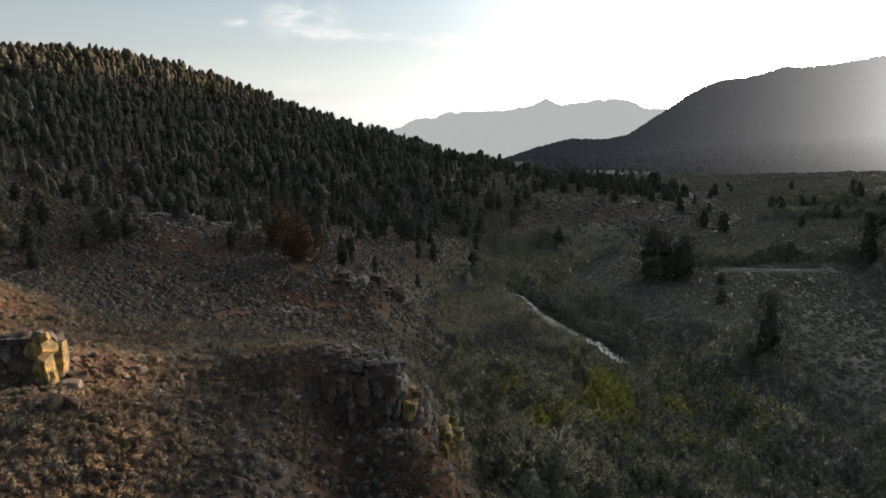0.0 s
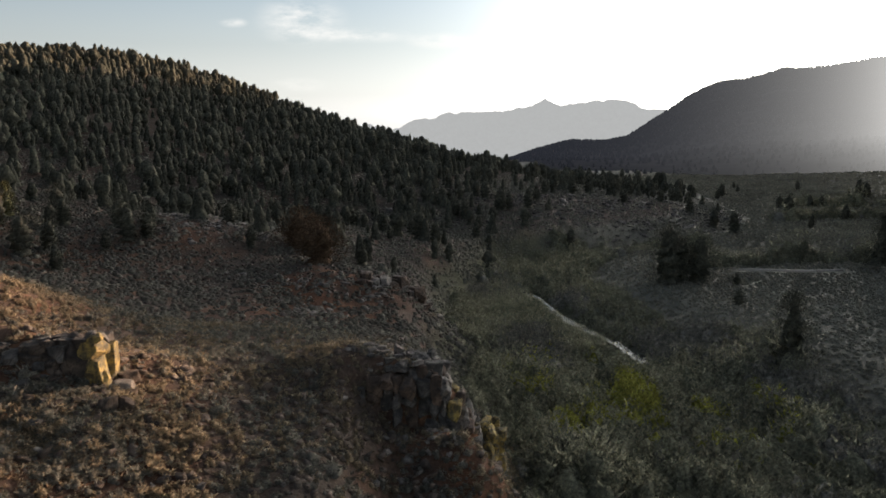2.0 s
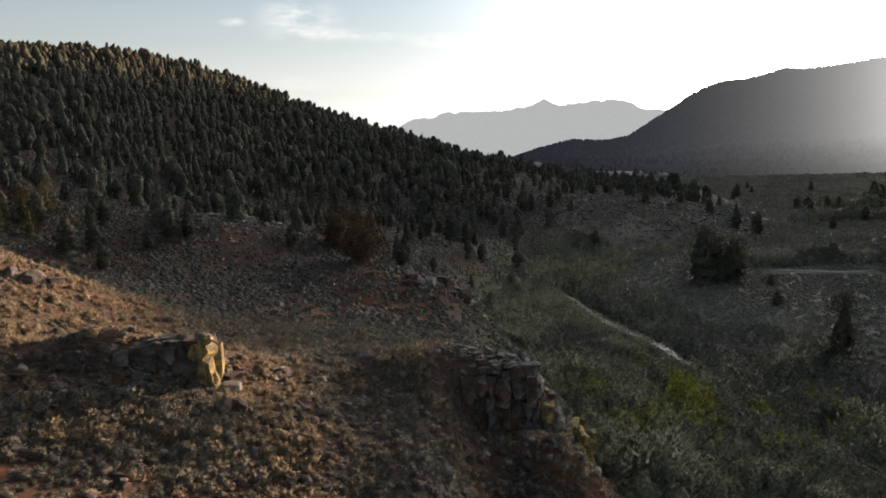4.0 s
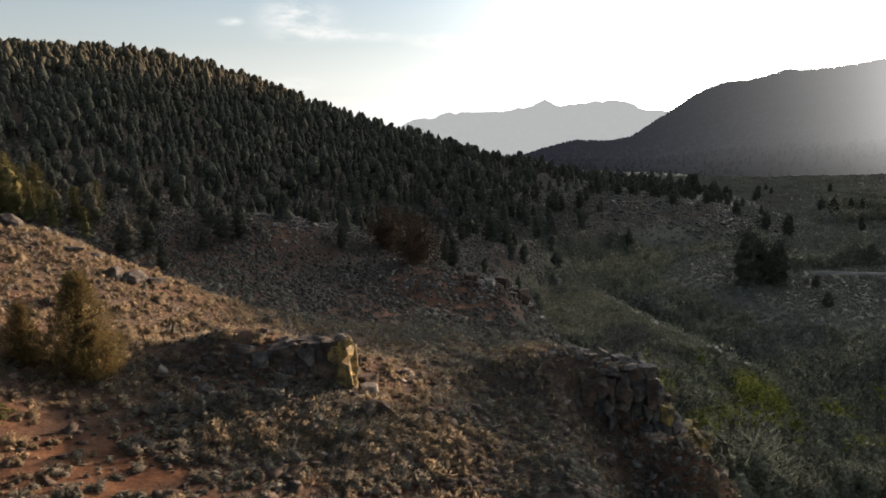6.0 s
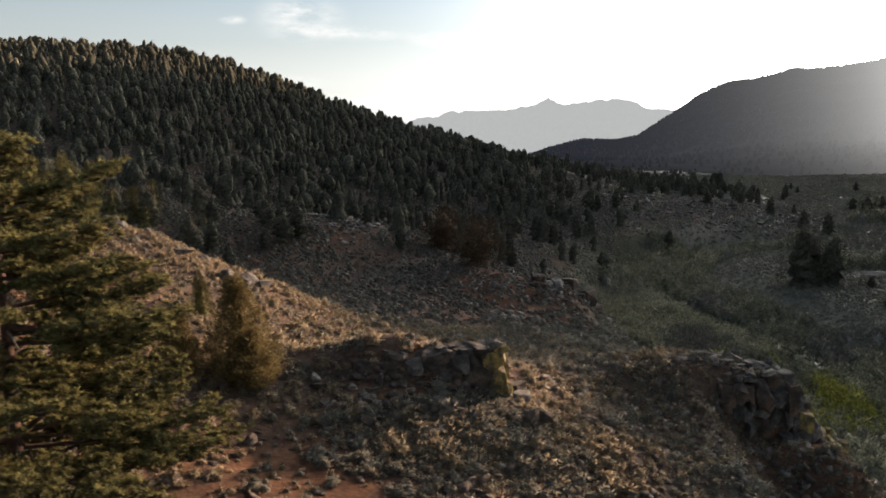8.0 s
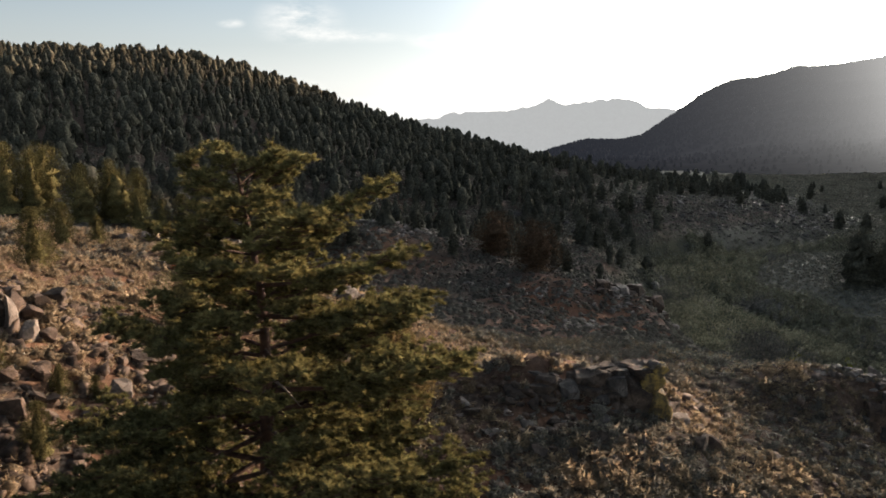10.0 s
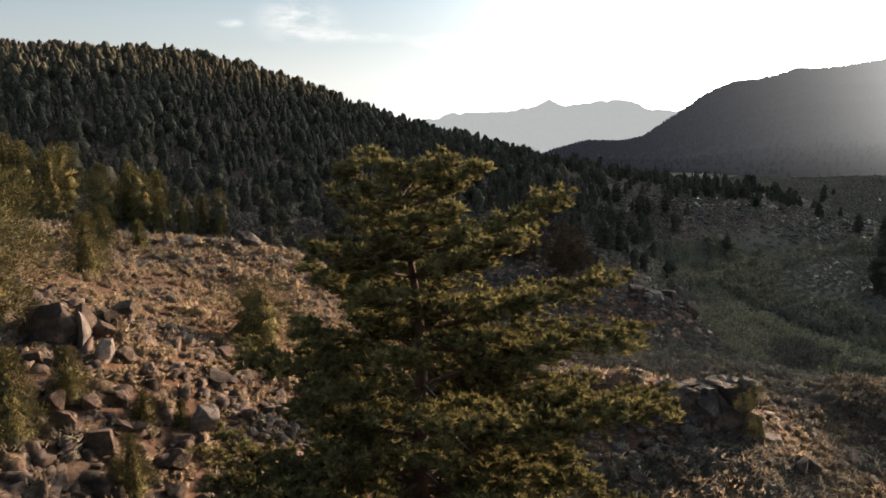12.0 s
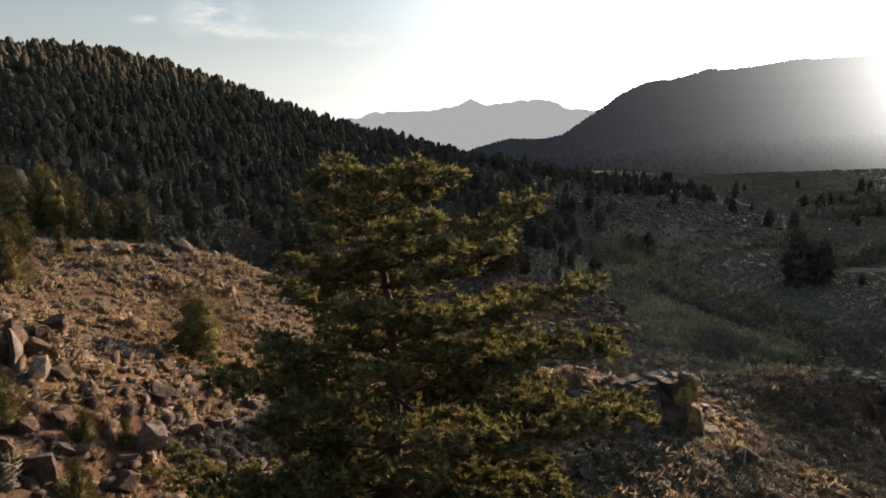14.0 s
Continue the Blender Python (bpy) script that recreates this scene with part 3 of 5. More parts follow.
def creek_water():
    y = np.linspace(40, 183, 320)
    x = np.interp(y, CREEK_Y, CREEK_X) + 0.8 * cheap_noise(y, y * 0, 6, 32) + 0.35 * cheap_noise(y, y * 0, 1.7, 34)
    w = np.maximum(0.85 + 0.45 * cheap_noise(y, y * 0, 7, 31) + 0.45 * cheap_noise(y, y * 0, 1.6, 33), 0.25) * np.interp(y, [98, 107, 125, 148, 156], [0.4, 1.25, 0.9, 0.8, 0.4])
    v = np.concatenate([np.stack([x - w, y, 0 * y - 0.95], -1), np.stack([x + w, y, 0 * y - 0.95], -1)])
    i = np.arange(len(y) - 1)
    f = np.stack([i, i + len(y), i + len(y) + 1, i + 1], -1)
    return tagged(new("water", mesh_of("water", v, f, WATER, True)), "shallow bright creek winding through willows", "water", kind="structure")


creek_water()


def sandbar():
    r = np.linspace(0, 1, 24)
    x = 59 + 22 * r
    y = 155.5 - 1.2 * r + 0.6 * np.sin(r * 9)
    w = 0.6 * np.sin(np.pi * np.clip(r, 0.03, 0.97)) ** 0.5
    z = on_ground(x, y) + 0.4
    rows = [np.stack([x, y + w * k, z - 0.35 * abs(k) ** 2], -1) for k in (-1.6, -1, 0, 1, 1.6)]
    n = len(r)
    i = np.arange(n - 1)
    f = np.concatenate([np.stack([k * n + i, k * n + i + 1, (k + 1) * n + i + 1, (k + 1) * n + i], -1) for k in range(4)])
    return tagged(new("ground_sandbar", mesh_of("sandbar", np.concatenate(rows), f, SAND, True)), "pale dry sandbar beside the creek", "sandbar", kind="structure")


sandbar()

# ---- templates of plants and stones ----


def knob(r, sides, rings, jitter):
    """A rough closed knob: rings of (radius, height) and a top, every corner moved a little."""
    ang = np.arange(sides) * 6.283 / sides
    vs = []
    for i, (rad, z) in enumerate(rings):
        q = np.stack([np.cos(ang + 0.4 * i), np.sin(ang + 0.4 * i), 0 * ang], -1) * rad * r.uniform(1 - jitter, 1 + jitter, (sides, 1))
        q[:, 2] += z * r.uniform(1 - jitter * 0.5, 1 + jitter * 0.5, sides)
        vs.append(q)
    top = rings[-1][1] + 0.35 * rings[-1][0]
    v = np.concatenate(vs + [np.array([[r.normal(0, 0.05), r.normal(0, 0.05), top]])])
    f = []
    for k in range(len(rings) - 1):
        for i in range(sides):
            j = (i + 1) % sides
            f += [(k * sides + i, k * sides + j, (k + 1) * sides + j), (k * sides + i, (k + 1) * sides + j, (k + 1) * sides + i)]
    k = (len(rings) - 1) * sides
    f += [(k + i, k + (i + 1) % sides, len(v) - 1) for i in range(sides)]
    return v, np.array(f)


def bush_template(seed, leaves=18, sides=6, jitter=0.32):
    """A low lumpy clump with leafy sprigs standing a little out of it; about one unit across."""
    r = np.random.default_rng(seed)
    heart = knob(r, sides, [(0.24, -0.06), (0.25, 0.08), (0.13, 0.18)] if sides > 4 else [(0.27, -0.04), (0.18, 0.17)] if leaves > 8 else [(0.39, -0.04), (0.27, 0.25)], jitter)
    a, h = r.uniform(0, 6.283, leaves), r.uniform(0.1, 1, leaves)
    rad = 0.31 * np.sqrt(np.clip(1 - h * h, 0.03, 1))
    c = np.stack([rad * np.cos(a), rad * np.sin(a), 0.04 + 0.3 * h], -1)
    d = np.stack([np.cos(a) * (1.1 - h), np.sin(a) * (1.1 - h), 0.15 + h * 0.5], -1) + r.normal(0, 0.3, (leaves, 3))
    return joined(heart, blades(c * np.array([0.85, 0.85, 0.8]), d, r.uniform(0.11, 0.22, leaves), r.uniform(0.045, 0.09, leaves), r))


def fir_template(seed, tiers=4, sides=6, radius=0.22, egg=False, jitter=0.24):
    """A solid small conifer one unit tall: ragged skirts one above another."""
    r = np.random.default_rng(seed)
    rings = []
    for t in range(tiers):
        h = t / tiers
        out = radius * ((1 - h) ** 0.8 if not egg else math.sqrt(max(0.1, 1 - (1.7 * h - 0.55) ** 2)))
        rings += [(out, 0.03 + h * 0.93), (out * 0.62, 0.03 + (h + 0.72 / tiers) * 0.93)]
    v, f = knob(r, sides, rings, jitter)
    v[-1] = (r.normal(0, 0.01), r.normal(0, 0.01), 1.0)
    return v, f


def grass_template(seed, n=13):
    r = np.random.default_rng(seed)
    a = r.uniform(0, 2 * np.pi, n)
    c = np.stack([0.18 * np.cos(a), 0.18 * np.sin(a), 0 * a], -1) * r.uniform(0.2, 1, (n, 1))
    way = np.stack([0.8 * np.cos(a), 0.8 * np.sin(a), 0 * a + 0.6], -1) + r.normal(0, 0.25, (n, 3))
    return blades(c, way, r.uniform(0.5, 0.9, n), r.uniform(0.08, 0.16, n), r)


def stone_template(seed):
    r = np.random.default_rng(seed)
    bm = bmesh.new()
    bmesh.ops.create_cube(bm, size=0.9)
    cut_rock(bm, r, 5, 0.3, 0.5)
    bmesh.ops.triangulate(bm, faces=bm.faces)
    bm.verts.index_update()
    v = np.array([tuple(q.co) for q in bm.verts]) * r.uniform(0.7, 1.2, 3) * np.array([1, 1, 0.75])
    f = np.array([[q.index for q in p.verts] for p in bm.faces])
    bm.free()
    return v, f


def cut_rock(bm, r, cuts, near, far):
    """Cleave a solid by random planes, so that it has flat, sharp faces."""
    for _ in range(cuts):
        nrm = Vector(r.normal(size=3)).normalized()
        co = nrm * r.uniform(near, far)
        got = bmesh.ops.bisect_plane(bm, geom=bm.verts[:] + bm.edges[:] + bm.faces[:], plane_co=co, plane_no=nrm, clear_outer=True)
        edges = [e for e in got["geom_cut"] if isinstance(e, bmesh.types.BMEdge)]
        if edges:
            bmesh.ops.edgeloop_fill(bm, edges=edges)


def crown_blades(seed, n, height, radius, low=0.04, shape="cone", blade=0.09, lumps=26, up=0.7, taper=0.75, clump=1.0, spire=1.0):
    """Leaf blades gathered in lumps that fill a cone or an egg."""
    r = np.random.default_rng(seed)
    h = r.uniform(low, 0.97, lumps) ** (0.9 if taper < 1 else 1.45)
    if shape == "cone":
        prof = np.clip((1 - h) ** taper * 1.05 + 0.06, 0, 1) * np.minimum(1, 0.7 + 2 * h)
    else:
        prof = np.sqrt(np.clip(1 - (2 * h - 0.9) ** 2, 0.05, 1))
    a = np.arange(lumps) * 2.4 + r.normal(0, 0.3, lumps)
    out = radius * prof * r.uniform(0.45, 0.95, lumps)
    lump = np.stack([out * np.cos(a), out * np.sin(a), h * height], -1)
    size = clump * radius * (0.22 + 0.26 * prof) * r.uniform(0.8, 1.25, lumps)
    k = r.integers(0, lumps, n)
    d = r.normal(size=(n, 3))
    d /= np.linalg.norm(d, axis=1, keepdims=True)
    c = lump[k] + d * (size[k] * r.uniform(0.55, 1.0, n) ** 0.5)[:, None] * np.array([1, 1, 0.85])
    c[:, 2] = np.maximum(c[:, 2], 0.02 * height)
    way = d + np.array([0, 0, up]) + 0.35 * np.stack([np.cos(a[k]), np.sin(a[k]), 0 * a[k]], -1)
    top = blades(np.tile([[0, 0, height * 0.9]], (6, 1)), r.normal(0, 0.25, (6, 3)) + np.array([0, 0, 1]), np.full(6, height * 0.09 * spire), np.full(6, height * 0.03), r)
    return joined(blades(c, way, blade * height * r.uniform(0.6, 1.2, n) * 0.6, blade * height * r.uniform(0.25, 0.5, n) * 0.6, r), top)


def in_view(x, y, pad):
    """The part of the valley that lies before the flight line."""
    return (x > -47 - 0.66 * (y - 2) - pad) & (x < 2 + 0.62 * (y + 2) + pad)


def scatter(n, x0, x1, y0, y1, keep, pad=8):
    x, y = rng.uniform(x0, x1, n), rng.uniform(y0, y1, n)
    ok = in_view(x, y, pad)
    x, y = x[ok], y[ok]
    p = keep(x, y)
    ok = rng.uniform(0, 1, len(x)) < p
    x, y = x[ok], y[ok]
    return np.stack([x, y, on_ground(x, y)], -1)


def inland(x, y):
    return np.interp(y, FOOT_Y, FOOT_X) - x


def stuff(name, va, material, label, category):
    return tagged(new(name, mesh_of(name, *va, material)), label, category, kind="stuff")


# ---- sagebrush, grass and loose stones ----
BUSH_NEAR = [bush_template(100 + i, 24, 5, 0.45) for i in range(12)]
BUSH_MID = [bush_template(110 + i, 18, 4, 0.42) for i in range(8)]
BUSH_FAR = [bush_template(120 + i, 5, 4, 0.4) for i in range(6)]
GRASSES = [grass_template(140 + i) for i in range(4)]
STONES = [stone_template(160 + i) for i in range(8)]


def sage_near(x, y):
    return (inland(x, y) > 1) * np.clip(0.75 + 0.4 * cheap_noise(x, y, 6, 41), 0.3, 1) * (cheap_noise(x, y, 2.2, 42) > -0.7) * (1 - 0.85 * np.exp(-((x + 38.5) / 6) ** 2 - ((y - 33.5) / 4.5) ** 2)) * (1 - 0.5 * np.exp(-((x + 50) / 5) ** 2 - ((y - 29) / 8) ** 2))


pos = scatter(44000, -100, 12, 8, 74, sage_near)
pos = np.concatenate([pos, scatter(9000, -38, -18, 33, 43.5, lambda x, y: np.exp(-((x + 28.5) / 6) ** 2 - ((y - 38.5) / 3.5) ** 2) * (land(x, y, False) < 18.9))])
size, flat_by = rng.gamma(2.6, 0.19, len(pos)) + 0.27, rng.uniform(0.7, 1.25, len(pos))
# rabbitbrush, with added gold on sunlit slopes painting in the sun's warmth
gold = cheap_noise(pos[:, 0], pos[:, 1], 4.5, 49) + rng.normal(0, 0.45, len(pos)) + 0.8 * smoothstep(-33, -43, pos[:, 0]) + 0.35 * np.exp(-((pos[:, 0] + 23) / 7) ** 2 - ((pos[:, 1] - 38) / 6) ** 2) > 0.25
near = pos[:, 1] < 44


def two_grades(sel):
    """Full clumps close to the flight line, lighter ones past it."""
    return joined(*(strewn(kinds, pos[sel & side], size[sel & side], flat_by[sel & side], 0.1) for kinds, side in ((BUSH_NEAR, near), (BUSH_MID, ~near))))


stuff("sagebrush", two_grades(~gold), SAGE, "grey-green sagebrush clumps over the dry slopes", "shrubs")
stuff("rabbitbrush", two_grades(gold), GOLD_SAGE, "golden dry rabbitbrush among the sagebrush, extra in place of sunlit sage", "shrubs")


def gully(x, y):
    """How bare the red washes across the bench are."""
    k = 0 * x
    for x0, y0, x1, y1, w in ((-36, 104, -28.5, 91, 1.8), (-28.5, 91, -23, 76, 2.0), (-20, 99, -17, 88, 2.2), (-44, 112, -36, 104, 1.4)):
        q = np.clip(((x - x0) * (x1 - x0) + (y - y0) * (y1 - y0)) / ((x1 - x0) ** 2 + (y1 - y0) ** 2), 0, 1)
        off = np.hypot(x - x0 - q * (x1 - x0), y - y0 - q * (y1 - y0)) + 1.2 * cheap_noise(x, y, 3, 69)
        k = np.maximum(k, np.exp(-np.maximum(off, 0) ** 2 / w ** 2))
    return k


def sage_far(x, y):
    low = land(x, y, False)
    return np.where(inland(x, y) > 1, 0.85, (x > np.interp(y, CREEK_Y, CREEK_X) + 14) * 0.8) * (low < 30) * (0.75 + 0.4 * cheap_noise(x, y, 9, 43))


pos = scatter(270000, -190, 115, 72, 300, lambda x, y: (inland(x, y) > 0) * (1 - 0.6 * gully(x, y)) * sage_far(x, y) * np.clip(0.8 + 0.6 * cheap_noise(x, y, 11, 46), 0.6, 1) * np.interp(y, [72, 130, 185, 300], [1, 1, 0.5, 0.2]) * (1 + 0.9 * (x > -20) * (y > 180)))
size, flat_by = rng.gamma(4, 0.15, len(pos)) + 0.3, rng.uniform(0.55, 1.0, len(pos))
up_valley = pos[:, 1] + 0.9 * pos[:, 0] + rng.normal(0, 10, len(pos)) > 112
stuff("bench_sagebrush", strewn(BUSH_FAR, pos[~up_valley], size[~up_valley], flat_by[~up_valley]), SAGE, "low grey sagebrush covering the benches", "shrubs")
stuff("shoulder_sagebrush", strewn(BUSH_FAR, pos[up_valley], size[up_valley], flat_by[up_valley]), GLARE_SAGE, "sagebrush on the shoulder up the valley, paled for sun glare", "shrubs")
pos = scatter(300000, 20, 330, 60, 420, lambda x, y: (inland(x, y) < -1) * (x > np.interp(y, CREEK_Y, CREEK_X) + 14) * (land(x, y, False) < 30) * np.where(y < 230, 0.56, 0.34) * (np.hypot(x, y) < 440) * ((np.abs(y - 154.9) > 2.0) | (x < 57) | (x > 83)))
stuff("flat_sagebrush", strewn(BUSH_FAR, pos, rng.gamma(9, 0.07, len(pos)) * (1 + 0.004 * np.maximum(pos[:, 1] - 150, 0)) + 0.4, rng.uniform(0.6, 0.95, len(pos))), FLAT_SAGE, "pale sagebrush over the valley flat, lightened for haze", "shrubs")
pos = scatter(9000, -60, 14, -30, 9, lambda x, y: 0.35 + 0 * x, 60)
stuff("slope_sagebrush", strewn(BUSH_FAR, pos, rng.gamma(5, 0.12, len(pos)) + 0.25), SAGE, "grey sagebrush on the slope behind the flight line", "shrubs")
pos = scatter(30000, -100, 10, 8, 80, lambda x, y: (inland(x, y) > 3) * np.clip(0.3 + 0.8 * cheap_noise(x, y, 8, 44) + 0.3 * smoothstep(-44, -54, x), 0, 1))
stuff("dry_grass", strewn(GRASSES, pos, rng.uniform(0.22, 0.46, len(pos))), GRASS, "straw-coloured dry grass tufts between the shrubs", "grass")
pos = scatter(9000, -100, 10, 8, 130, lambda x, y: (inland(x, y) > 0) * np.clip(0.3 + 0.9 * cheap_noise(x, y, 7, 45), 0.05, 1))
pos = np.concatenate([pos, scatter(6000, -66, -44, 14, 38, lambda x, y: 0.25 + 0.75 * (cheap_noise(x, y, 3, 53) > 0.0))])
pos = np.concatenate([pos, scatter(3600, -36, 4, 26, 50, lambda x, y: 0.15 + 0.6 * (cheap_noise(x, y, 2.5, 54) > 0.1) * (x > -33))])
stuff("loose_stones", strewn(STONES, pos, np.minimum(rng.gamma(2.2, 0.14, len(pos)) + 0.12, 0.75), None, 0.25), STONE, "scattered grey and tan loose stones", "stones")



def talus(x, y):
    """Rubble on the knolls and below the ledges."""
    k = 0 * x
    for cx, cy, sx, sy in ((-48, 130, 10, 6), (-20, 107, 10, 3.5), (-21, 92, 4, 4), (-12, 104, 5, 4), (-10, 107, 7, 4), (50, 222, 42, 20), (75, 235, 25, 18), (-5, 47, 5, 6), (-8, 55, 4, 3), (-2, 39, 5, 5), (-30, 39, 6, 4), (-10, 200, 14, 8)):
        k = np.maximum(k, (0.6 if cy > 150 else 1.0) * np.exp(-((x - cx) / sx) ** 2 - ((y - cy) / sy) ** 2))
    return k * np.clip(0.6 + 0.7 * cheap_noise(x, y, 5, 48), 0, 1)


pos = scatter(70000, -80, 120, 30, 275, lambda x, y: (inland(x, y) > 0) * talus(x, y))
size, flat_by = np.minimum(rng.gamma(2.2, 0.18, len(pos)) + 0.2, 0.5 + pos[:, 1] / 200) * (1 + pos[:, 1] / 400), rng.uniform(0.4, 0.9, len(pos))
up_valley = pos[:, 1] > 170
stuff("talus_rubble", strewn(STONES, pos[~up_valley], size[~up_valley], flat_by[~up_valley], 0.25), PALE_ROCK, "pale broken rubble on the rocky knolls", "stones")
stuff("ledge_rubble", strewn(STONES, pos[up_valley], size[up_valley], flat_by[up_valley], 0.25), GREY_ROCK, "grey broken rock over the shoulder up the valley", "stones")

# ---- woods ----
FIRS = [joined(fir_template(200 + i, 2, 6, rng.uniform(0.25, 0.34), i % 2 > 0, 0.28), crown_blades(200 + i, 32, 1.0, rng.uniform(0.33, 0.44), 0.06, "egg" if i % 2 else "cone", 0.105, 16, 0.7, spire=0.6)) for i in range(14)]
FIRS_SMALL = [fir_template(220 + i, 1, 5, 0.4) for i in range(5)]


def wooded(x, y):
    foot = np.interp(x, [-120, -60, 0, 60, 120], [140, 146, 192, 230, 250])
    t = (y - foot) / 40
    clear = cheap_noise(x, y, 22, 51)
    return (inland(x, y) > 4) * np.clip(0.06 + 0.94 * smoothstep(-0.55, 1.5, t) + 0.3 * clear, 0, 1) * (y < 430) * (1 - 0.86 * smoothstep(-25, 25, x) * (1 - smoothstep(285, 345, y))) * (1 - 0.9 * np.exp(-((x + 100) / 14) ** 2 - ((y - 178) / 8) ** 2))


pos = scatter(14500, -420, 110, 122, 432, wooded, 30)
size = np.minimum(rng.gamma(3.4, 0.78, len(pos)) + 1.6, 7.5) * np.interp(pos[:, 1], [150, 420], [0.9, 1.1])
stuff("hill_forest", strewn(FIRS, pos, size), FOREST, "dense dark conifers covering the hillside", "forest")
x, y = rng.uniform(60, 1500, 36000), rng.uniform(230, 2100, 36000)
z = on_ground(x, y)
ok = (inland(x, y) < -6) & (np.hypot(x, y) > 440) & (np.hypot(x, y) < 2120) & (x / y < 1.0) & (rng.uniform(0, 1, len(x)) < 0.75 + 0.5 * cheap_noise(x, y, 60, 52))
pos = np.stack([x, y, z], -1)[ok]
stuff("mountain_forest", strewn(FIRS_SMALL, pos, rng.uniform(2.2, 5.0, len(pos)) * np.interp(np.hypot(pos[:, 0], pos[:, 1]), [440, 900], [0.65, 1.0])), HAZE_GLOW_WOODS, "dark conifers with painted haze over the mountain across the valley", "forest")

# ---- rocks ----


def rock_mesh(name, seed, size, material, cuts=7, near=0.34, far=0.52, knobs=0.03, worn=0.035):
    """A cleft block, its foot at z 0: a box cut by random planes, edges softened, faces dented."""
    r = np.random.default_rng(seed)
    bm = bmesh.new()
    bmesh.ops.create_cube(bm, size=1.0)
    cut_rock(bm, r, cuts, near, far)
    bmesh.ops.bevel(bm, geom=bm.edges[:], offset=worn, segments=1 if worn < 0.05 else 2, affect="EDGES", profile=0.6)
    bmesh.ops.triangulate(bm, faces=bm.faces[:])
    bmesh.ops.subdivide_edges(bm, edges=[e for e in bm.edges if e.calc_length() > 0.24], cuts=1)
    bmesh.ops.triangulate(bm, faces=bm.faces[:])
    for v in bm.verts:
        q = v.co + Vector((seed, seed * 0.7, 0))
        v.co += noise.noise_vector(q * 2.3) * knobs + noise.noise_vector(q * 6.0) * knobs * 0.6
        v.co = Vector((v.co.x * size[0], v.co.y * size[1], (v.co.z + 0.42) * size[2]))
    me = bpy.data.meshes.new(name)
    bm.to_mesh(me)
    bm.free()
    me.materials.append(material)
    return me


def boulder(x, y, size, seed, material=ROCK, turn=0.0, tip=0.0, sink=0.12, label="", group=""):
    ob = new("boulder", rock_mesh("boulder", seed, size, material, 22 if size[0] > 1.75 else 13, 0.41 if size[0] > 1.75 else 0.27, 0.47, 0.045, 0.05 if size[0] > 0.9 else 0.025))
    ob.location = spot(x, y, sink * size[2])
    ob.rotation_euler = (radians(tip), radians(tip * 0.6), radians(turn))
    return tagged(ob, label or "tan granite boulder lying on the red slope", "boulder", group)


def outcrop(name, label, category, blocks, cleft=(5, 0.42, 0.58, 0.05)):
    """A jointed rock mass; blocks: x, y, z of the foot, width, depth, height, turn, material."""
    root = new(name)
    root.location = spot(blocks[0][0], blocks[0][1])
    tagged(root, label, category)
    tilt = random.Random(len(blocks))
    for i, (x, y, z, w, d, h, turn, mat) in enumerate(blocks):
        b = part("rock_block", rock_mesh("rock_block", 300 + i + int(abs(x) * 10), (w, d, h), mat, *cleft), root, "", Vector((x, y, z)) - root.location)
        b.rotation_euler = (radians(tilt.uniform(-5, 5)), radians(tilt.uniform(-5, 5)), radians(turn))
    return root


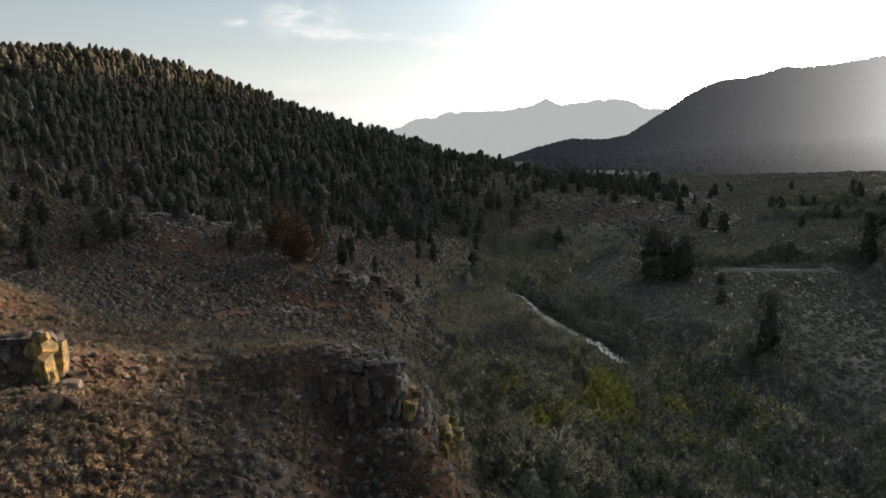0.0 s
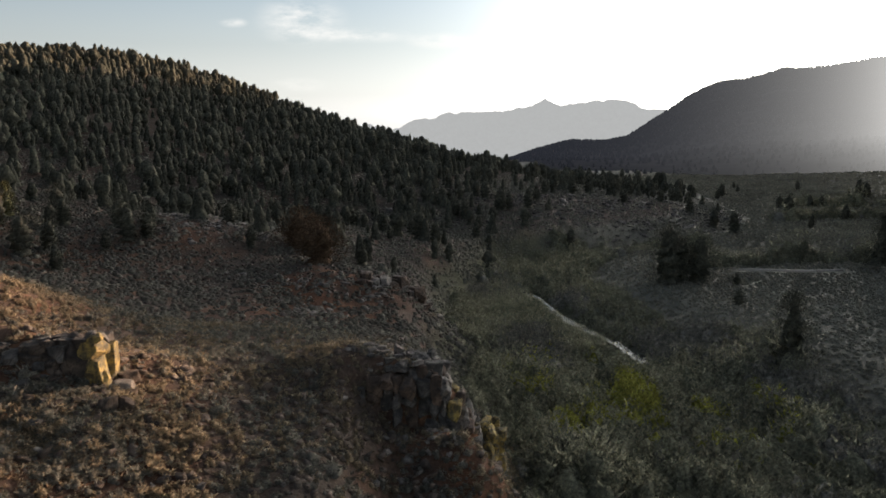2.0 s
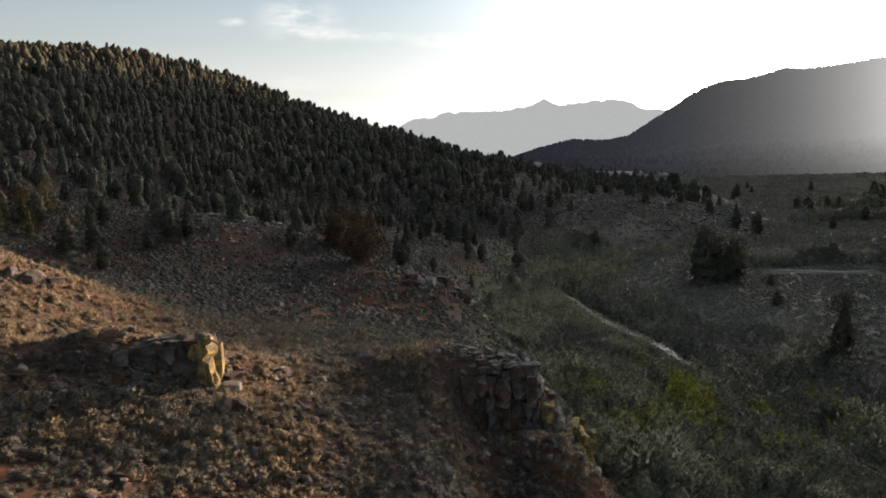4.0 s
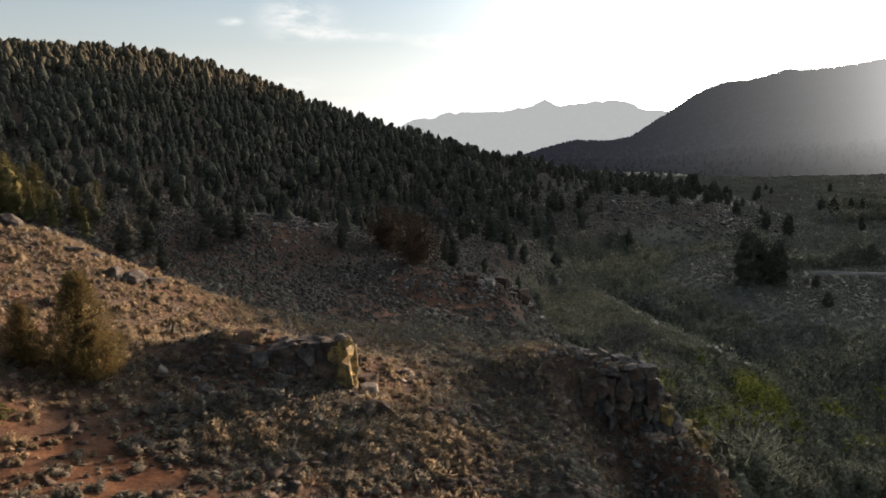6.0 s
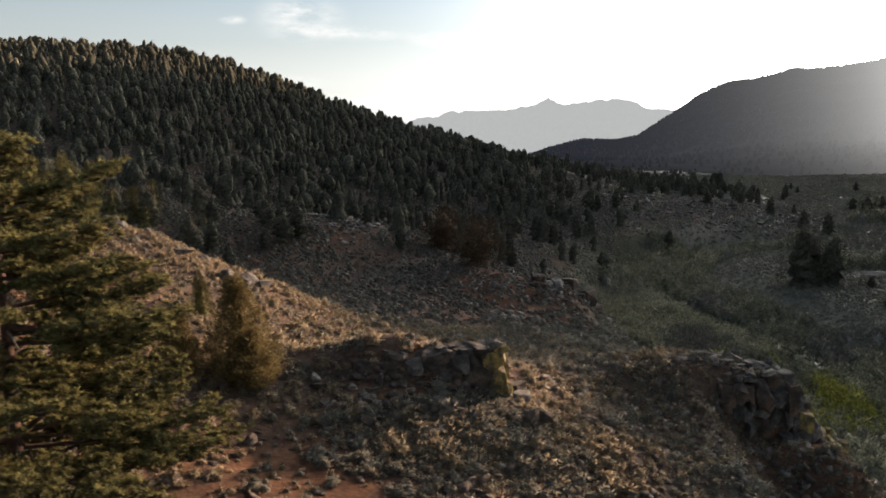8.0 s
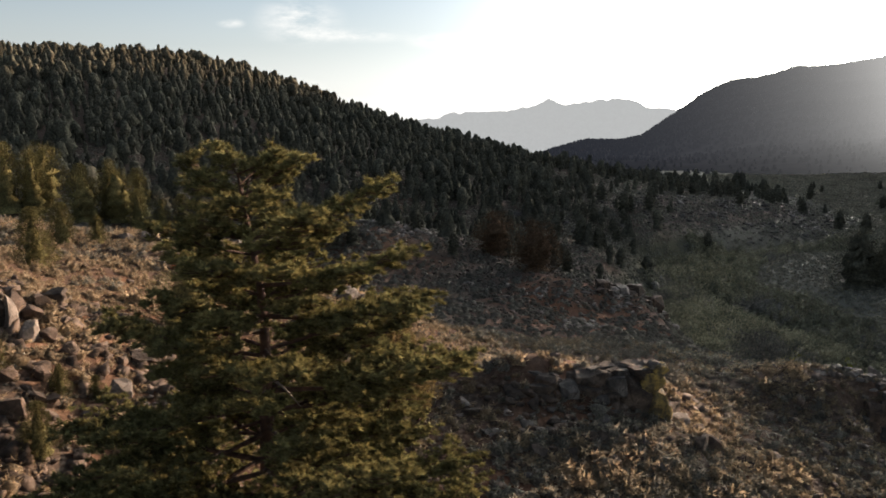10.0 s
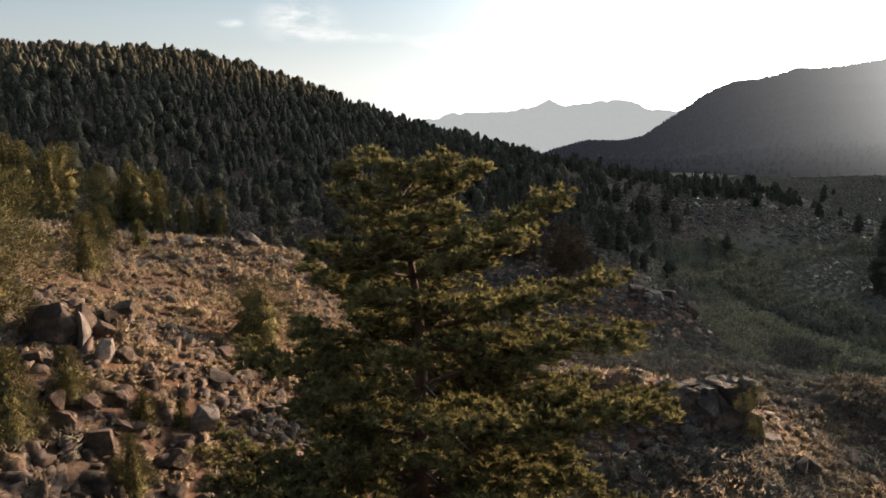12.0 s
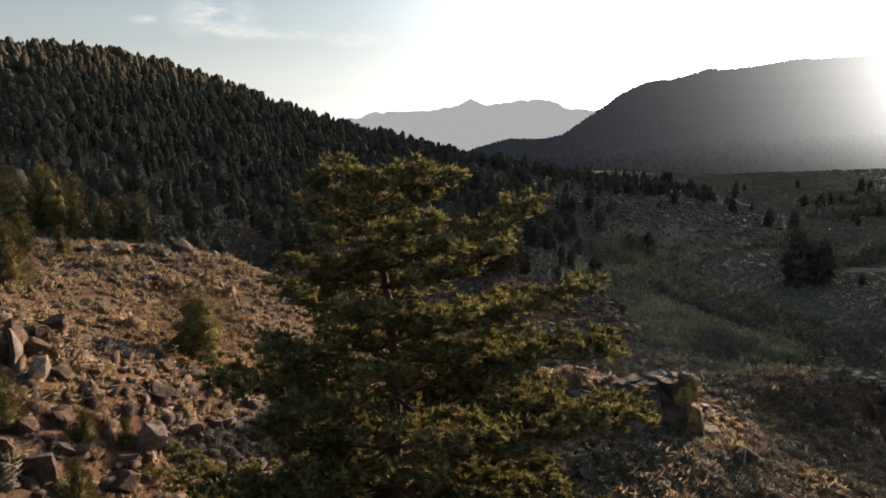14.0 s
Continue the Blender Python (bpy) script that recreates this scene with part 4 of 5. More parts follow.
def wall_outcrop():
    """A massive dark wall in front of a mound: broad joined blocks, thin broken slabs on top, a split lichened end."""
    r = random.Random(5)
    g = lambda x, y: float(on_ground(x, y))
    blocks = []
    # its heart, wholly behind the face
    for x, y, top, w, d in ((-33.2, 45.6, 20.0, 2.6, 2.6), (-31.2, 45.3, 20.5, 2.8, 2.8), (-29.2, 45.0, 20.7, 2.8, 3.0), (-27.4, 44.8, 20.8, 2.8, 3.0)):
        foot = g(x, y - d / 2) - 1.2
        blocks.append((x, y, foot, w * 1.2, d, top - foot, r.uniform(-4, 4), DARK_ROCK))
    # the massive right-hand face and two leaning pieces beside it
    blocks += [(-26.9, 43.7, 17.2, 2.5, 2.8, 3.9, 3, DARK_ROCK), (-28.7, 43.6, 17.4, 1.9, 2.4, 3.2, -7, DARK_ROCK), (-28.2, 42.9, 17.3, 1.2, 1.2, 2.2, 10, DARK_ROCK)]
    # rounded courses falling away to the other end
    for course in range(3):
        x = -34.6 + 0.4 * course
        while x < -28.6:
            w = r.uniform(0.9, 1.7)
            ground_z = g(x + w / 2, 42.4)
            z = ground_z - 0.4 + course * 0.85
            top = 20.6 + 0.10 * (x + 30) + (0.2 if x > -31 else 0)
            if z < top - 0.35:
                h = min(r.uniform(0.9, 1.3), top - z)
                blocks.append((x + w / 2, 42.9 + 0.35 * course + r.uniform(-0.2, 0.2), z, w * 1.12, r.uniform(1.4, 2.0), h + 0.15, r.uniform(-16, 16), GREY_ROCK if r.random() < 0.2 else DARK_ROCK))
            x += w
    # rounded blocks along the brink
    for i in range(17):
        x, w = -32.6 + 0.4 * i + r.uniform(-0.15, 0.15), r.uniform(0.8, 1.5)
        blocks.append((x, r.uniform(42.9, 44.4), 20.35 + 0.07 * (x + 29) + r.uniform(-0.1, 0.1), w, w * r.uniform(0.6, 0.85), r.uniform(0.5, 0.75), r.uniform(-35, 35), DARK_ROCK if i % 4 else GREY_ROCK))
    blocks.append((-26.0, 43.0, 21.25, 0.75, 0.7, 0.4, 15, GREY_ROCK))
    # the split columns of the sunlit end
    f = g(-25.6, 42.2) - 0.8
    blocks += [(-25.95, 43.05, f, 1.5, 1.7, 20.15 - f, 4, LICHEN_ROCK), (-26.0, 43.2, 19.95, 1.35, 1.7, 1.25, -5, LICHEN_ROCK), (-25.6, 44.3, f, 1.2, 1.6, 20.7 - f, 8, LICHEN_ROCK),
               (-25.35, 42.6, f, 0.7, 0.9, 19.2 - f, -10, LICHEN_ROCK), (-25.75, 43.0, 20.95, 0.9, 1.0, 0.6, 14, LICHEN_ROCK)]
    # slabs leaning at its foot
    for x, y, w, d, h, turn, mat in ((-24.2, 43.2, 1.3, 0.9, 0.7, 35, PALE_ROCK), (-23.6, 42.4, 1.2, 0.7, 0.5, 10, ROCK), (-24.5, 44.6, 1.2, 1.0, 0.8, 50, ROCK), (-24.0, 40.3, 1.1, 0.6, 0.9, 55, DARK_ROCK), (-23.2, 41.0, 0.9, 0.8, 0.8, 15, ROCK)):
        blocks.append((x, y, g(x, y) - 0.2, w, d, h + 0.2, turn, mat))
    return outcrop("rock_outcrop", "massive dark granite outcrop, its split end stained with yellow lichen", "rock outcrop", blocks, (8, 0.42, 0.58, 0.05, 0.075))


def cliff():
    """Split columns stepping down to the creek side, with pale rubble on the brink."""
    r = random.Random(9)
    blocks = []
    top_at = lambda x: float(np.interp(x, [-10.5, -8.6, -7.0, -5.4, -4.2, -3.5, -3.1, -2.2, -1.4, -0.9, 0.5], [15.3, 16.1, 16.6, 16.8, 16.8, 16.4, 15.0, 14.1, 12.7, 11.8, 11.2]))
    for row, (face, drop) in enumerate(((50.6, 0.0), (51.7, -0.15), (52.9, 0.1))):
        x = -10.2 + 0.4 * row
        while x < 0.5:
            w = r.uniform(0.45, 1.05)
            mid = x + w / 2
            top = top_at(mid) - (r.uniform(0, 1.1) if row == 0 else r.uniform(0, 0.3)) + drop
            z = float(on_ground(mid, face - 1.6)) - 0.9
            z = min(z, top - 1.2)
            y = face + r.uniform(-0.4, 0.35) + 0.10 * max(0.0, mid + 4.0)
            lean = r.uniform(-9, 9)
            while z < top - 0.2:
                h = min(r.uniform(0.5, 2.0), top - z)
                mat = LICHEN_ROCK if (-3.0 < mid < -2.3 or mid > -0.5) and r.random() < 0.75 else r.choice((GREY_ROCK, GREY_ROCK, PALE_ROCK, ROCK, ROCK))
                blocks.append((mid + r.uniform(-0.15, 0.15), y + r.uniform(-0.35, 0.3), z - 0.12, w * r.uniform(1.0, 1.35), r.uniform(1.1, 1.9), h + 0.24, lean + r.uniform(-16, 16), mat))
                z += h
            x += w
    # the squared block at the brink and the small pinnacle
    blocks += [(-4.6, 51.6, 15.2, 1.9, 1.8, 1.7, 4, GREY_ROCK), (-3.7, 51.9, 14.9, 0.7, 1.4, 1.8, -6, ROCK), (-7.0, 53.6, 16.3, 0.65, 0.65, 1.2, 20, PALE_ROCK), (-4.4, 53.2, 16.6, 0.6, 0.6, 0.7, 40, GREY_ROCK)]
    for i in range(64):
        x, y = r.uniform(-9.6, -5.2), r.uniform(50.8, 54.6)
        s = 0.2 + 0.5 * r.random() ** 2
        blocks.append((x, y, max(top_at(x) - 0.35, float(on_ground(x, y)) - 0.1) + r.uniform(-0.1, 0.15), s * 1.3, s, s * 0.8, r.uniform(0, 180), r.choice((PALE_ROCK, GREY_ROCK, GREY_ROCK))))
    return outcrop("rock_cliff", "broken grey rock cliff above the creek bottom", "cliff", blocks, (9, 0.36, 0.54, 0.075))


def low_cliff():
    r = random.Random(12)
    blocks = []
    for i in range(34):
        x = r.uniform(-16, -6.2)
        y = 106.5 + 0.25 * (x + 16) + r.uniform(-1.5, 2.5)
        z = float(on_ground(x, y))
        s = r.uniform(0.8, 1.8)
        blocks.append((x, y, z - 0.4, s * 1.4, s, s * r.uniform(0.6, 1.1), r.uniform(0, 180), ROCK if r.random() < 0.6 else PALE_ROCK))
    blocks.append((-7.4, 108.3, float(on_ground(-7.4, 108.3)) - 0.6, 1.8, 2.2, 3.0, 10, ROCK))
    return outcrop("low_rock_ledge", "low grey rock ledge among sagebrush", "rock ledge", blocks)


wall_outcrop()
cliff()
low_cliff()

# named boulders: x, y, width, depth, height, turn
SLOPE_BOULDERS = [(-56.9, 31.1, 1.78, 1.5, 1.95, 10), (-56.1, 31.5, 0.6, 1.3, 1.9, 28), (-56.5, 32.6, 1.2, 1.0, 1.5, -15), (-56.2, 35.6, 1.2, 1.1, 1.25, 40), (-55.8, 32.8, 1.1, 1.0, 1.1, 5),
                  (-55.1, 31.0, 0.9, 0.6, 1.3, 60), (-54.6, 31.7, 1.0, 0.8, 1.0, 20), (-53.8, 36.0, 1.4, 0.9, 0.9, -20), (-52.3, 36.7, 1.1, 1.0, 0.9, 30), (-51.7, 33.7, 1.5, 1.1, 0.9, -10),
                  (-51.1, 30.0, 1.15, 0.8, 1.4, 15), (-51.3, 27.5, 1.3, 0.9, 1.1, 50), (-53.3, 26.3, 1.3, 0.9, 0.9, 0), (-55.0, 27.0, 1.1, 1.0, 1.0, 80), (-54.3, 26.3, 1.0, 0.8, 1.0, 25), (-54.2, 27.9, 0.9, 0.8, 0.7, 70),
                  (-53.5, 29.0, 1.0, 0.8, 0.8, 10), (-52.8, 28.0, 0.8, 0.9, 0.6, 35), (-51.5, 28.7, 1.0, 0.7, 0.6, 12), (-41.6, 38.3, 0.85, 0.7, 0.8, 20), (-53.4, 31.1, 1.0, 0.9, 0.9, 66), (-56.7, 29.0, 1.1, 0.9, 0.8, 0), (-56.4, 34.6, 0.9, 0.8, 0.9, 45), (-53.0, 32.4, 0.9, 0.7, 0.6, 10), (-54.9, 33.6, 0.8, 0.7, 0.6, 75)]
for i, (x, y, w, d, h, turn) in enumerate(SLOPE_BOULDERS):
    w, d, h = (q * (1.0 if i < 3 else 0.9) for q in (w, d, h))
    # boulder 1 is pale, its sunlit face put into the stone colour
    boulder(x, y, (w, d, h), 500 + i, DARK_ROCK if i in (0, 3, 9) else PALE_ROCK if i in (1, 5, 7, 10) else ROCK, turn, (i * 37 % 21) - 10, 0.14, "large rounded granite boulder on the slope" if w > 1.5 else "", "boulders on the near slope")
RIDGE_BOULDERS = [(-57.6, 62.6, 1.7, 1.5, 1.7, 0), (-59.4, 62.0, 2.0, 1.2, 0.8, 20), (-60.8, 61.6, 1.4, 1.2, 0.7, 50), (-62.4, 61.9, 1.2, 1.0, 0.8, 10), (-58.4, 60.8, 1.3, 1.0, 0.5, 80), (-63.8, 61.2, 1.3, 1.0, 0.7, 33), (-55.6, 64.0, 1.1, 1.0, 0.9, 5), (-51.2, 60.6, 1.6, 1.2, 0.6, 30), (-50.0, 61.8, 1.1, 1.0, 0.5, 0), (-45.9, 59.6, 2.4, 1.5, 1.4, 35), (-47.2, 58.7, 1.5, 1.2, 1.0, 10), (-44.8, 61.6, 1.6, 1.2, 0.9, 50)]
for i, (x, y, w, d, h, turn) in enumerate(RIDGE_BOULDERS):
    boulder(x, y, (w, d, h), 540 + i, PALE_ROCK if i % 2 and i < 7 else GREY_ROCK, turn, (i * 53 % 17) - 8, 0.12, "weathered grey boulder on the ridge crest", "boulders on the ridge")
pick = random.Random(21)
for i in range(110):
    x, y = pick.uniform(-63, -46), pick.uniform(15, 38)
    s = 0.26 + 0.5 * pick.random() ** 2
    boulder(x, y, (s * pick.uniform(0.9, 1.5), s, s * pick.uniform(0.6, 1.0)), 600 + i, (ROCK, STONE, DARK_ROCK, ROCK)[i % 4], pick.uniform(0, 180), pick.uniform(-15, 15), 0.2, "", "boulders on the near slope")
for i in range(130):
    x, y = (pick.uniform(-36, -12), pick.uniform(30, 43.2)) if i < 60 else (pick.gauss(-30.5, 2.8), pick.gauss(39.6, 1.7))
    s = pick.uniform(0.25, 0.6) if i < 60 else pick.uniform(0.3, 0.85)
    boulder(x, y, (s * pick.uniform(0.9, 1.5), s, s * pick.uniform(0.6, 1.0)), 700 + i, (GREY_ROCK, DARK_ROCK, ROCK)[i % 3], pick.uniform(0, 180), pick.uniform(-15, 15), 0.2, "grey boulder tumbled below the outcrop", "boulders below the outcrop")

# ---- a few russet shrubs ----
for i, (x, y, s) in enumerate(((-28.6, 37.6, 1.0), (-21.5, 41.5, 0.7), (-33.5, 52.0, 0.8), (-47.5, 45.0, 0.8), (-53.5, 50.5, 0.9), (-57.0, 53.0, 0.8), (-24.0, 35.0, 0.6), (-40.0, 50.0, 0.7))):
    v, f = joined(*(bush_template(800 + i * 3 + k, 40, 5) for k in range(2)))
    shrub = new("shrub", mesh_of("shrub", v * s, f, RUSSET))
    shrub.location = spot(x, y, 0.02)
    tagged(shrub, "small russet shrub among grey sagebrush", "shrub", "russet shrubs")

# ---- trees ----


def tube(points, radii, sides=6):
    pts = [np.asarray(p, float) for p in points]
    rings = []
    for i, p in enumerate(pts):
        way = pts[min(i + 1, len(pts) - 1)] - pts[max(i - 1, 0)]
        way /= np.linalg.norm(way) + 1e-9
        u = np.cross(way, [0.3, 0.9, 0.1] if abs(way[2]) > 0.8 else [0, 0, 1])
        u /= np.linalg.norm(u)
        v = np.cross(way, u)
        a = np.arange(sides) * 2 * np.pi / sides
        rings.append(p + radii[i] * (np.cos(a)[:, None] * u + np.sin(a)[:, None] * v))
    n = len(pts)
    f = []
    for k in range(n - 1):
        for i in range(sides):
            j = (i + 1) % sides
            f += [(k * sides + i, k * sides + j, (k + 1) * sides + j), (k * sides + i, (k + 1) * sides + j, (k + 1) * sides + i)]
    return np.concatenate(rings), np.array(f)


def tree(name, seed, height, radius, n, material, shape, label, category="tree", blade=0.09, lumps=26, taper=0.75, clump=1.0, core=0.72):
    r = np.random.default_rng(seed)
    root = new(name)
    tagged(root, label, category)
    bend = r.normal(0, 0.02, 2) * height
    pts = [(0, 0, -0.3), (bend[0] * 0.4, bend[1] * 0.4, height * 0.35), (bend[0], bend[1], height * 0.7), (0, 0, height * 0.93)]
    pieces = [tube(pts, [0.03 * height, 0.022 * height, 0.012 * height, 0.004 * height], 6)]
    for i in range(9):
        h, a = r.uniform(0.12, 0.75), r.uniform(0, 6.28)
        reach = radius * (1 - h * 0.7) * 0.8
        pieces.append(tube([(0, 0, h * height), (reach * 0.5 * math.cos(a), reach * 0.5 * math.sin(a), h * height + 0.05 * height), (reach * math.cos(a), reach * math.sin(a), (h + 0.1) * height)], [0.010 * height, 0.007 * height, 0.002 * height], 4))
    part("trunk", mesh_of("trunk", *joined(*pieces), BARK, True), root)
    heart = fir_template(seed + 2, 5, 9, core * radius / height, shape == "egg")
    part("crown", mesh_of("crown", *joined((heart[0] * height * 0.93, heart[1]), crown_blades(seed + 1, n, height, radius, 0.04, shape, blade, lumps, 0.7, taper, clump)), material), root)
    return root


def plant(root, x, y, scale=1.0, turn=0.0, label=""):
    ob = root if root.get("planted") is None else copy_thing(root, Matrix())
    root["planted"] = 1
    ob.location, ob.rotation_euler, ob.scale = spot(x, y, 0.05), (0, 0, radians(turn)), (scale, scale, scale)
    if label:
        ob["label"] = label
    return ob


def stand(name, seeds, spec, spots, label, group):
    """A few grown trees of one kind, set out at x, y, height."""
    kinds = [tree(name, s, 1.0 * spec["height"], spec["radius"], spec["n"], spec["material"], spec["shape"], label, "tree", spec.get("blade", 0.09), spec.get("lumps", 26), spec.get("taper", 0.75), spec.get("clump", 1.0), spec.get("core", 0.72)) for s in seeds]
    for i, (x, y, h) in enumerate(spots):
        ob = plant(kinds[i % len(kinds)], x, y, h / spec["height"], i * 77)
        ob["group"] = group
    for k in kinds:
        if k.get("planted") is None:
            for c in list(k.children):
                bpy.data.objects.remove(c)
            bpy.data.objects.remove(k)


stand("juniper_tree", [31, 32], dict(height=5.4, radius=2.3, n=14000, material=RUST, shape="cone", lumps=130, blade=0.055, taper=1.05, clump=0.62, core=0.42), [(-41.1, 40.1, 6.1), (-44.3, 39.4, 3.7), (-40.2, 39.6, 3.4)], "rusty brown juniper growing on red soil", "junipers by the outcrop")
stand("juniper_tree", [34, 35, 36], dict(height=4.0, radius=1.5, n=9000, material=JUNIPER, shape="cone", lumps=70, blade=0.05, clump=0.85, core=0.6),
      [(-62.3, 45.0, 3.7), (-66.7, 56.8, 3.2), (-64.7, 58.2, 2.2), (-55.2, 25.0, 2.8), (-54.8, 27.7, 2.0), (-52.8, 28.8, 1.25), (-51.8, 29.6, 1.0), (-51.9, 25.5, 2.0), (-46.4, 49.7, 2.8), (-79.5, 118.5, 5.4)],
      "olive-green young juniper on the sunlit slope", "junipers on the slope")
stand("juniper_tree", [39], dict(height=7.0, radius=2.7, n=20000, material=JUNIPER, shape="egg", lumps=110, blade=0.034, clump=0.75, core=0.42), [(-59.4, 30.4, 7.2)], "broad olive juniper beside the split boulder", "junipers on the slope")
stand("juniper_tree", [38], dict(height=2.9, radius=2.1, n=9000, material=JUNIPER, shape="egg", lumps=60, blade=0.05, core=0.55), [(-51.7, 40.4, 3.2)], "round dark juniper bush beside the boulders", "junipers on the slope")
stand("pine_tree", [41, 42, 43, 44], dict(height=8.5, radius=2.7, n=4500, material=JUNIPER, shape="cone", lumps=60, blade=0.05, clump=0.85),
      [(-102.2, 110.5, 10.5), (-99.8, 113, 9.5), (-93.2, 115, 8.5), (-90.2, 117.5, 9), (-85.0, 115.2, 6), (-80.8, 113.6, 5.5), (-76.9, 117.7, 5), (-105, 111, 11), (-87.5, 122, 8), (-78.5, 124, 6), (-75, 112, 4.5)],
      "dark green pine behind the sunlit ridge", "pines behind the ridge")
stand("pine_tree", [61, 62], dict(height=8.0, radius=3.1, n=3400, material=JUNIPER, shape="egg", lumps=60, blade=0.06), [(-91.8, 112.5, 7.5), (-88.2, 115.8, 8.0), (-100.6, 118, 10)], "broad olive pine behind the sunlit ridge", "pines behind the ridge")
stand("juniper_tree", [45, 46, 47], dict(height=5.0, radius=2.0, n=700, material=FOREST, shape="egg", lumps=24),
      [(-5.9, 158.9, 5.5), (-36.9, 123.5, 4), (-55.7, 118.4, 6), (-53.1, 120.2, 5), (-57.5, 114.2, 3.4), (-66.7, 106.7, 6.5), (-69.6, 120.9, 4.5), (-15.7, 156.9, 3.2), (-18, 124.1, 4), (-43.4, 133.9, 4.5), (-44.9, 177.9, 5.5), (14.7, 215.9, 5), (29.1, 192.8, 5), (77.1, 206.7, 6.5), (83, 285, 6), (115, 265, 5), (-59.4, 123.9, 5), (-30.4, 166.7, 6), (-27.8, 184.3, 6), (-64.7, 111, 5), (-60.1, 103.6, 4), (-76.7, 117.8, 6), (-80.9, 115, 6), (-48, 152, 5), (-12, 176, 4.5), (4, 186, 4.5), (52, 232, 5), (66, 242, 5), (-18.4, 173.1, 5), (1.4, 202, 5.5), (12, 213, 7), (20.5, 217.9, 6), (4.9, 195.3, 4), (-9.3, 160.3, 7), (34.8, 267, 7), (45, 255, 6), (55, 262, 6.5), (28, 240, 5), (8, 225, 6), (-5, 212, 6), (-13.4, 207, 6), (-1, 204, 5), (75, 240, 5), (75, 216.7, 6), (24, 228, 5), (38, 246, 6), (62, 268, 6), (-68.2, 122.7, 5), (-72, 128, 6), (-62, 130, 5), (-55, 126, 5)],
      "dark juniper standing among sagebrush", "junipers on the bench")
stand("juniper_tree", [51], dict(height=8.0, radius=4.4, n=3600, material=BROWN, shape="egg", lumps=40), [(-24.0, 116.5, 7.4), (-29.7, 129.0, 7.0)], "broad dull brown juniper on the bench", "junipers on the bench")
stand("pine_tree", [53, 54, 55], dict(height=11.0, radius=4.2, n=3600, material=FOREST, shape="egg", lumps=60, blade=0.06), [(40.7, 143.4, 11.5), (43.6, 145.5, 9.0), (46.8, 144.3, 9.5)], "broad dark pine on the valley flat", "pines on the valley flat")
stand("pine_tree", [57, 60], dict(height=11.0, radius=3.7, n=3200, material=FOREST, shape="cone", lumps=60, blade=0.06), [(44.1, 96.5, 11.0), (90.7, 157.5, 11.5)], "tall dark pine on the valley flat", "pines on the valley flat")
far_pick = random.Random(8)
stand("juniper_tree", [58, 59], dict(height=5.0, radius=2.0, n=260, material=FOREST, shape="egg", lumps=16, blade=0.14), [(far_pick.uniform(95, 235), far_pick.uniform(215, 345), far_pick.uniform(2.5, 7)) for _ in range(34)], "dark juniper dotting the valley meadow", "trees on the valley meadow")
stand("juniper_tree", [56], dict(height=3.0, radius=1.6, n=700, material=FOREST, shape="egg", lumps=20), [(47.9, 125.5, 3.0), (53.6, 141.7, 2.4)], "small round juniper on the valley flat", "pines on the valley flat")

# ---- the tall pine by the flight line ----


